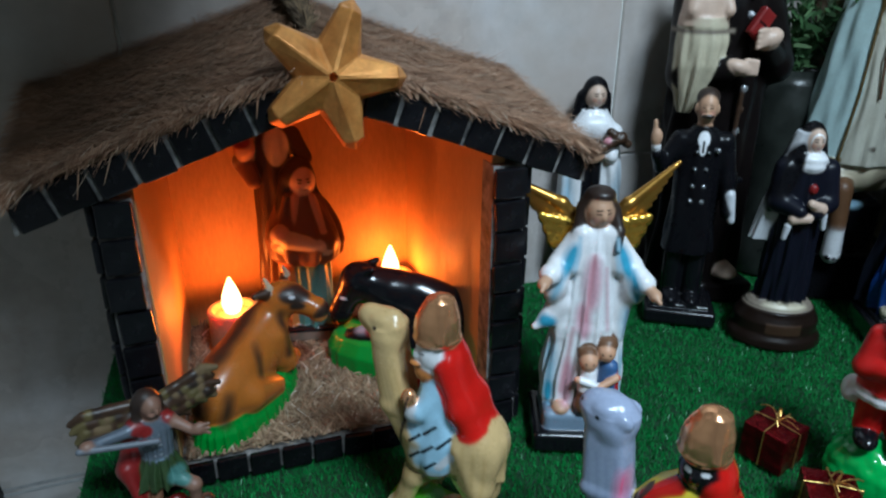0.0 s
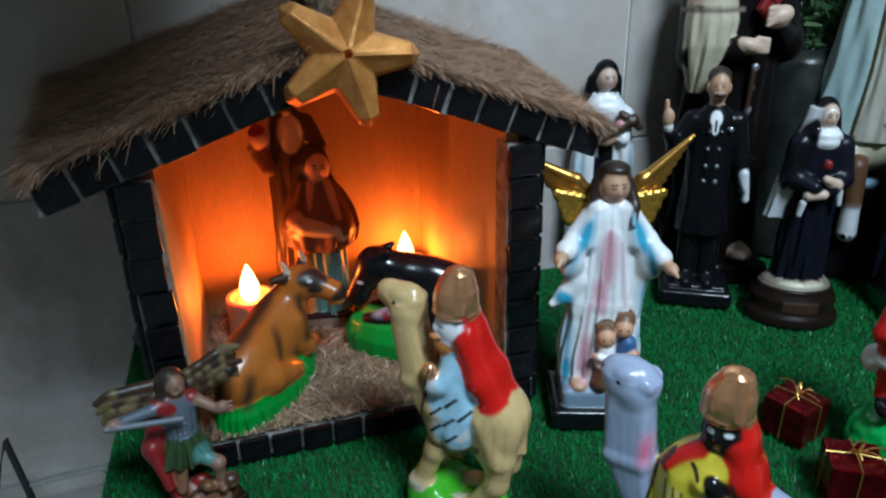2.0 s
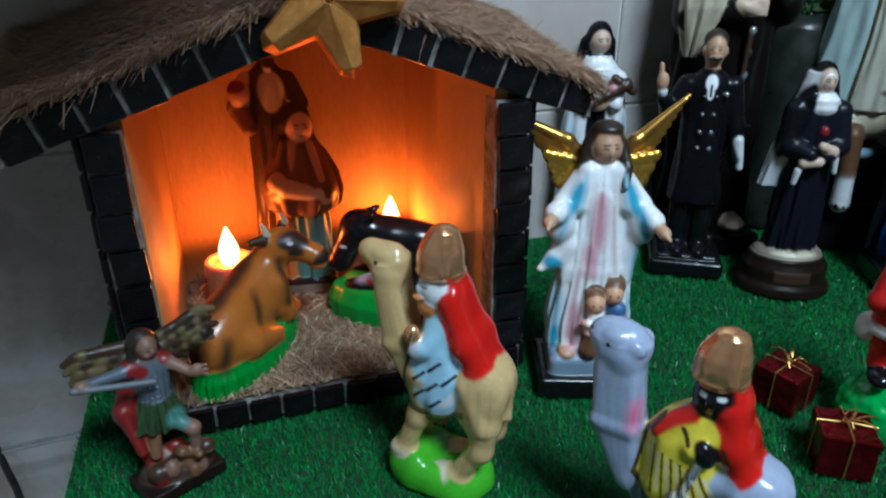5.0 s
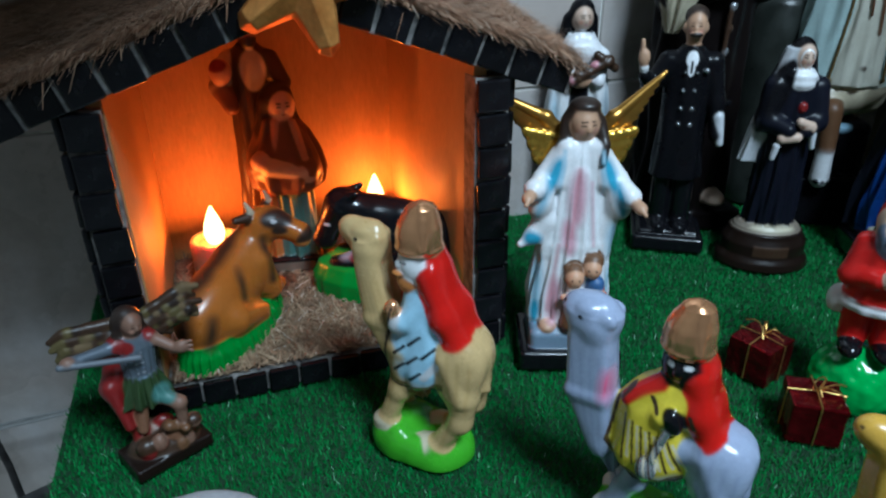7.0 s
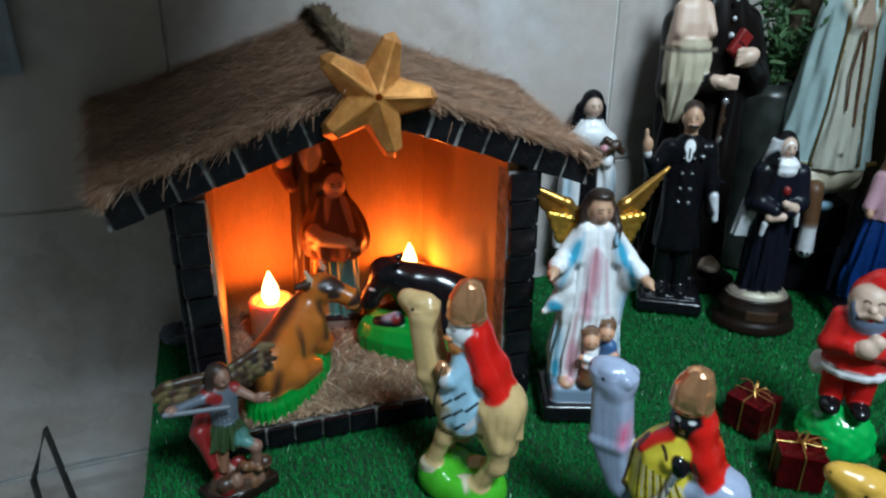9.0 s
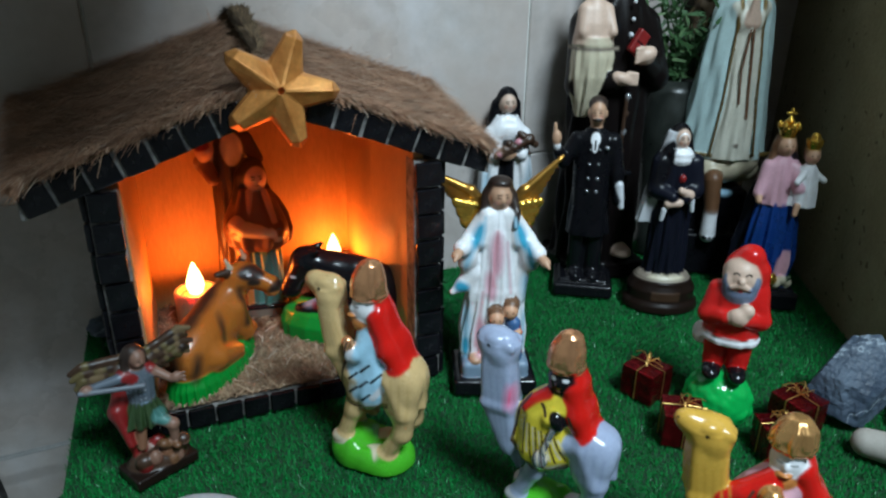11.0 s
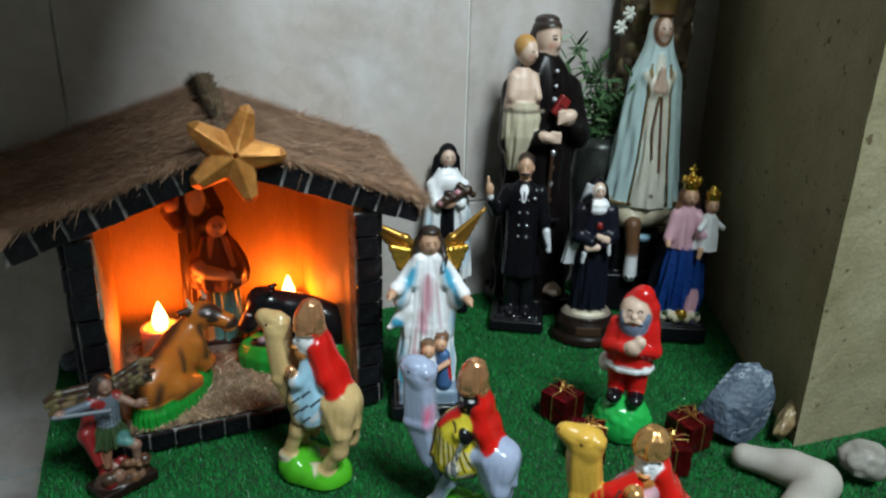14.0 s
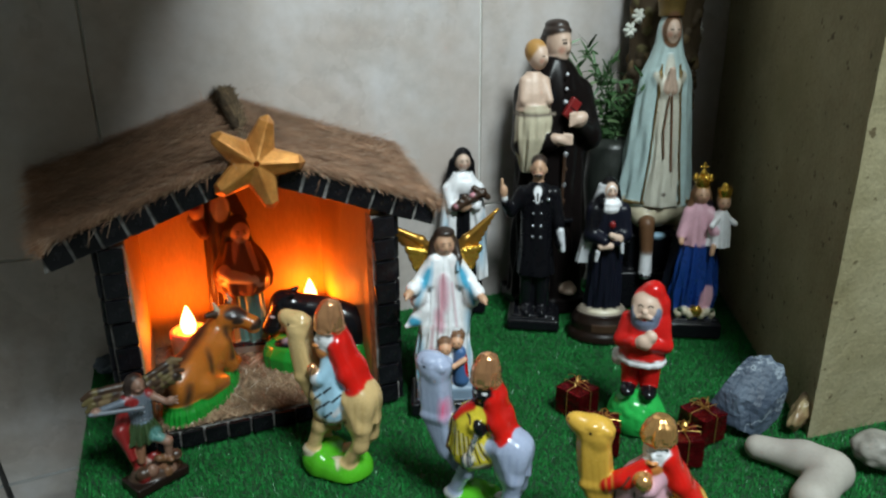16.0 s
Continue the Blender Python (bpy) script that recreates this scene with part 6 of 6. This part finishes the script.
def holy_family():
    f = Figure(1.5)
    f.block((0, 0, 9), (38, 34, 9), 4, "black")
    f.slab((6, -34, 9), (22, 4, 4), "stone")
    # standing bearded man behind, taller by a head
    f.robe([(16, 24, 18, -16, 12), (90, 22, 16, -16, 12), (150, 21, 15, -16, 12), (205, 21, 13, -16, 12), (218, 9, 8, -16, 12)], "dark_brown", 3, 9, 1.6)
    f.dab((-12, -4, 196), (12, 14, 20), "ivory", None, 2)
    f.ball((-15, 7, 232), (11, 12, 15), "skin", 3)
    f.ball((-15, 14, 237), (13, 12, 13), "hair", 3)
    f.ball((-14, 2, 221), (7.5, 7, 8), "hair", 3)
    f.features((-15, 7, 232), 0.95, 8, "hair", "dark_red", True, "skin")
    f.limb((-34, 12, 203), (-44, 4, 180), 9, 9, "ivory", 4)
    f.limb((-44, 4, 180), (-34, -8, 164), 9, 7, "dark_skin", 4)
    f.limb((2, 10, 203), (14, -2, 184), 9, 7, "dark_brown", 4)
    f.ball((-40, -6, 196), (10, 8, 12), "skin", 4)
    f.dab((-42, -10, 202), (9, 8, 6), "dark_red", None, 2)
    # woman in front with the child in her arms
    f.robe([(16, 20, 16, 14, -14), (50, 18, 15, 13, -13), (84, 19, 15, 11, -12), (120, 22, 15, 8, -12), (150, 12, 10, 8, -12)], "teal", 3, 9, 2.0)
    f.robe([(84, 24, 18, 9, -13), (90, 33, 23, 9, -13), (104, 36, 24, 9, -12), (122, 33, 21, 8, -11), (142, 24, 15, 8, -10), (158, 11, 10, 8, -10)], "brown", 4, 9, 2.2)
    for i in range(4):
        f.limb((-4 + 8 * i, -22, 152), (-14 + 14 * i, -27, 114), 2.6, 3.2, "skin" if i % 2 else "brown", 4)
    f.ball((11, -17, 166), (11, 12, 14), "pale_skin", 3)
    f.ball((7, -10, 171), (15, 13.5, 16), "hair", 3)
    f.dab((14, -28, 164), (9, 10, 11), "pale_skin", None, 1)
    f.limb((18, -10, 166), (22, -10, 148), 4.5, 3.5, "hair", 5)
    f.features((11, -17, 166), 0.95, 14, "hair", "dark_red", True, "pale_skin")
    f.limb((-4, -12, 168), (-11, -14, 126), 7.5, 7, "hair", 5)
    f.limb((-16, -24, 112), (32, -26, 108), 9.5, 8.5, "brown", 4)
    f.ball((-12, -30, 118), (9, 8, 9), "pale_skin", 3)
    f.limb((-4, -31, 112), (24, -31, 106), 8.5, 6.5, "ivory", 3)
    f.limb((-10, -27, 104), (30, -26, 100), 6, 6, "ivory", 4)
    f.robe([(16, 9, 9, -8, -20), (88, 7, 8, -10, -18)], "orange", 4, 5, 1.0)
    return f


holy_family().place("family_figure", 0.052, 0.632, 0.0215, -10, "painted group of standing couple with a child in the stable", "figurine")


def lying_ox():
    f = Figure(1.15)
    f.robe([(0, 64, 32, 4, 2), (13, 62, 30, 4, 2), (21, 57, 25, 4, 2)], "green", 2, 34, 1.1)
    f.ball((32, 0, 36), (32, 23, 28), "ox", 6)
    f.ball((8, 2, 46), (36, 23, 27), "ox", 12)
    f.ball((-16, 4, 53), (26, 22, 29), "ox", 12)
    f.limb((-22, 6, 62), (-36, 14, 82), 18, 15, "ox", 10)
    # head: broad brow, long square muzzle
    f.ball((-38, 20, 90), (15, 17, 13), "ox", 8, (0, 0, 20))
    f.limb((-40, 28, 88), (-44, 46, 80), 11.5, 9.5, "ox", 6)
    f.ball((-45, 50, 78), (9.5, 8, 8), "hair", 4)
    f.ball((-44, 50, 72), (7.5, 7, 5), "orange", 3)
    f.dab((-34, 34, 95), (13, 15, 8), "hair", None, 4)
    f.dab((-30, 38, 86), (5, 8, 4), "hair", None, 3)
    f.dab((-30, 32, 94), (2.2, 4, 1.8), "pale_grey", None, 0.6)
    f.dab((-47, 57, 80), (2, 2, 1.5), "black", None, 0.6)
    for x, y in ((-24, 12), (-52, 14)):
        f.limb((x, y, 97), (x + (9 if x > -40 else -9), y - 5, 98), 4.5, 3, "dark_brown", 3)
        f.limb((x - 3, y + 2, 102), (x - 1, y, 110), 3, 1.6, "ivory", 2)
    for s in (-1, 1):
        f.limb((-26, s * 15 + 4, 36), (-48, s * 12 + 6, 24), 9, 7.5, "ox", 6)
        f.limb((26, s * 21, 32), (-4, s * 23 + 2, 23), 13.5, 8, "ox", 7)
    f.limb((-20, 22, 62), (-30, 24, 30), 8, 8, "ox", 8)
    # brushed dark markings: along the back, behind the shoulder and down the breast
    # their extra width and number also put shade into the coat colour
    f.stripe((62, -8, 40), (30, -6, 66), 13, "dark_brown", 9)
    f.stripe((30, -6, 66), (-6, -4, 78), 12, "dark_brown", 9)
    f.stripe((-6, -4, 78), (-30, 2, 98), 8, "dark_brown", 8)
    f.stripe((8, 20, 74), (16, 25, 46), 3.5, "dark_brown", 7)
    f.stripe((-22, 26, 80), (-22, 30, 44), 4.0, "dark_brown", 6)
    f.stripe((-36, 28, 66), (-38, 24, 34), 5, "hair", 6)
    f.stripe((52, 20, 44), (56, 16, 24), 5, "dark_brown", 8)
    return f


lying_ox().place("ox_figurine", -0.010, 0.512, 0.0215, -124, "glazed brown ox figurine lying on a green base", "figurine", "animals in the stable", 1.0)


def lying_donkey():
    f = Figure(1.4)
    f.robe([(0, 72, 35, 2, -4), (18, 72, 35, 2, -4), (30, 66, 29, 2, -3), (34, 58, 22, 2, 0)], "green", 2, 20, 0.4)
    f.ball((34, 2, 46), (36, 22, 32), "black", 8)
    f.ball((6, 0, 62), (38, 20, 28), "black", 12)
    f.limb((-16, 0, 74), (-38, -3, 84), 18, 15, "black", 12)
    f.limb((-40, -4, 82), (-52, -6, 62), 14, 11, "black", 8)
    f.ball((-56, -7, 52), (11, 9.5, 10), "soft_black", 5)
    for s in (-1, 1):
        f.limb((-34, s * 8 - 3, 93), (-24, s * 11 - 3, 98), 4.5, 2.6, "black", 3)
        f.limb((-26, s * 17, 38), (-44, s * 13, 30), 8, 7, "soft_black", 5)
        f.limb((26, s * 20, 38), (-4, s * 21, 30), 12, 7, "soft_black", 6)
        f.dab((-50, s * 11 - 5, 70), (3.4, 3, 1.5), "pale_grey", None, 0.6)
    f.dab((-34, -18, 46), (10, 10, 9), "slate_blue", None, 6)
    f.dab((-26, -20, 40), (5, 6, 5), "dark_red", None, 3)
    return f


lying_donkey().place("donkey_figurine", 0.136, 0.541, 0.0215, -24, "glazed black donkey figurine lying on a green base", "figurine", "animals in the stable", 1.03)


def carved_backdrop():
    """The dark gilded carved column that rises behind the tall statue."""
    f = Figure(2.6)
    f.robe([(0, 66, 46, 0, 0), (30, 60, 42, 0, 0), (200, 52, 38, 0, 0), (400, 56, 36, 0, 0), (600, 58, 36, 0, 0)], "bark_dark", 4, 7, 3)
    r = random.Random(31)
    for i in range(210):
        a, z = r.uniform(-2.4, 2.4), r.uniform(240, 596)
        f.ball((53 * math.sin(a), -36 * math.cos(a), z), (r.uniform(4, 9), r.uniform(4, 8), r.uniform(6, 14)), r.choice(("bark", "bark_dark", "bark_dark", "moss")), 3, (r.uniform(-30, 30), r.uniform(-40, 40), 0))
    return f


carved_backdrop().place("carved_column", 0.742, 0.656, 0, -12, "dark gilded carved wooden column behind the tall statue", "column")

# ---- tiles of the back wall ----
for i in range(-3, 4):
    for k in range(-1, 3):
        ob = new("wall_tile", wall_tile)
        ob.location = (-0.088 + TILE_W * i, WALL_Y, 0.157 + TILE_W * k)
        ob.parent = wall
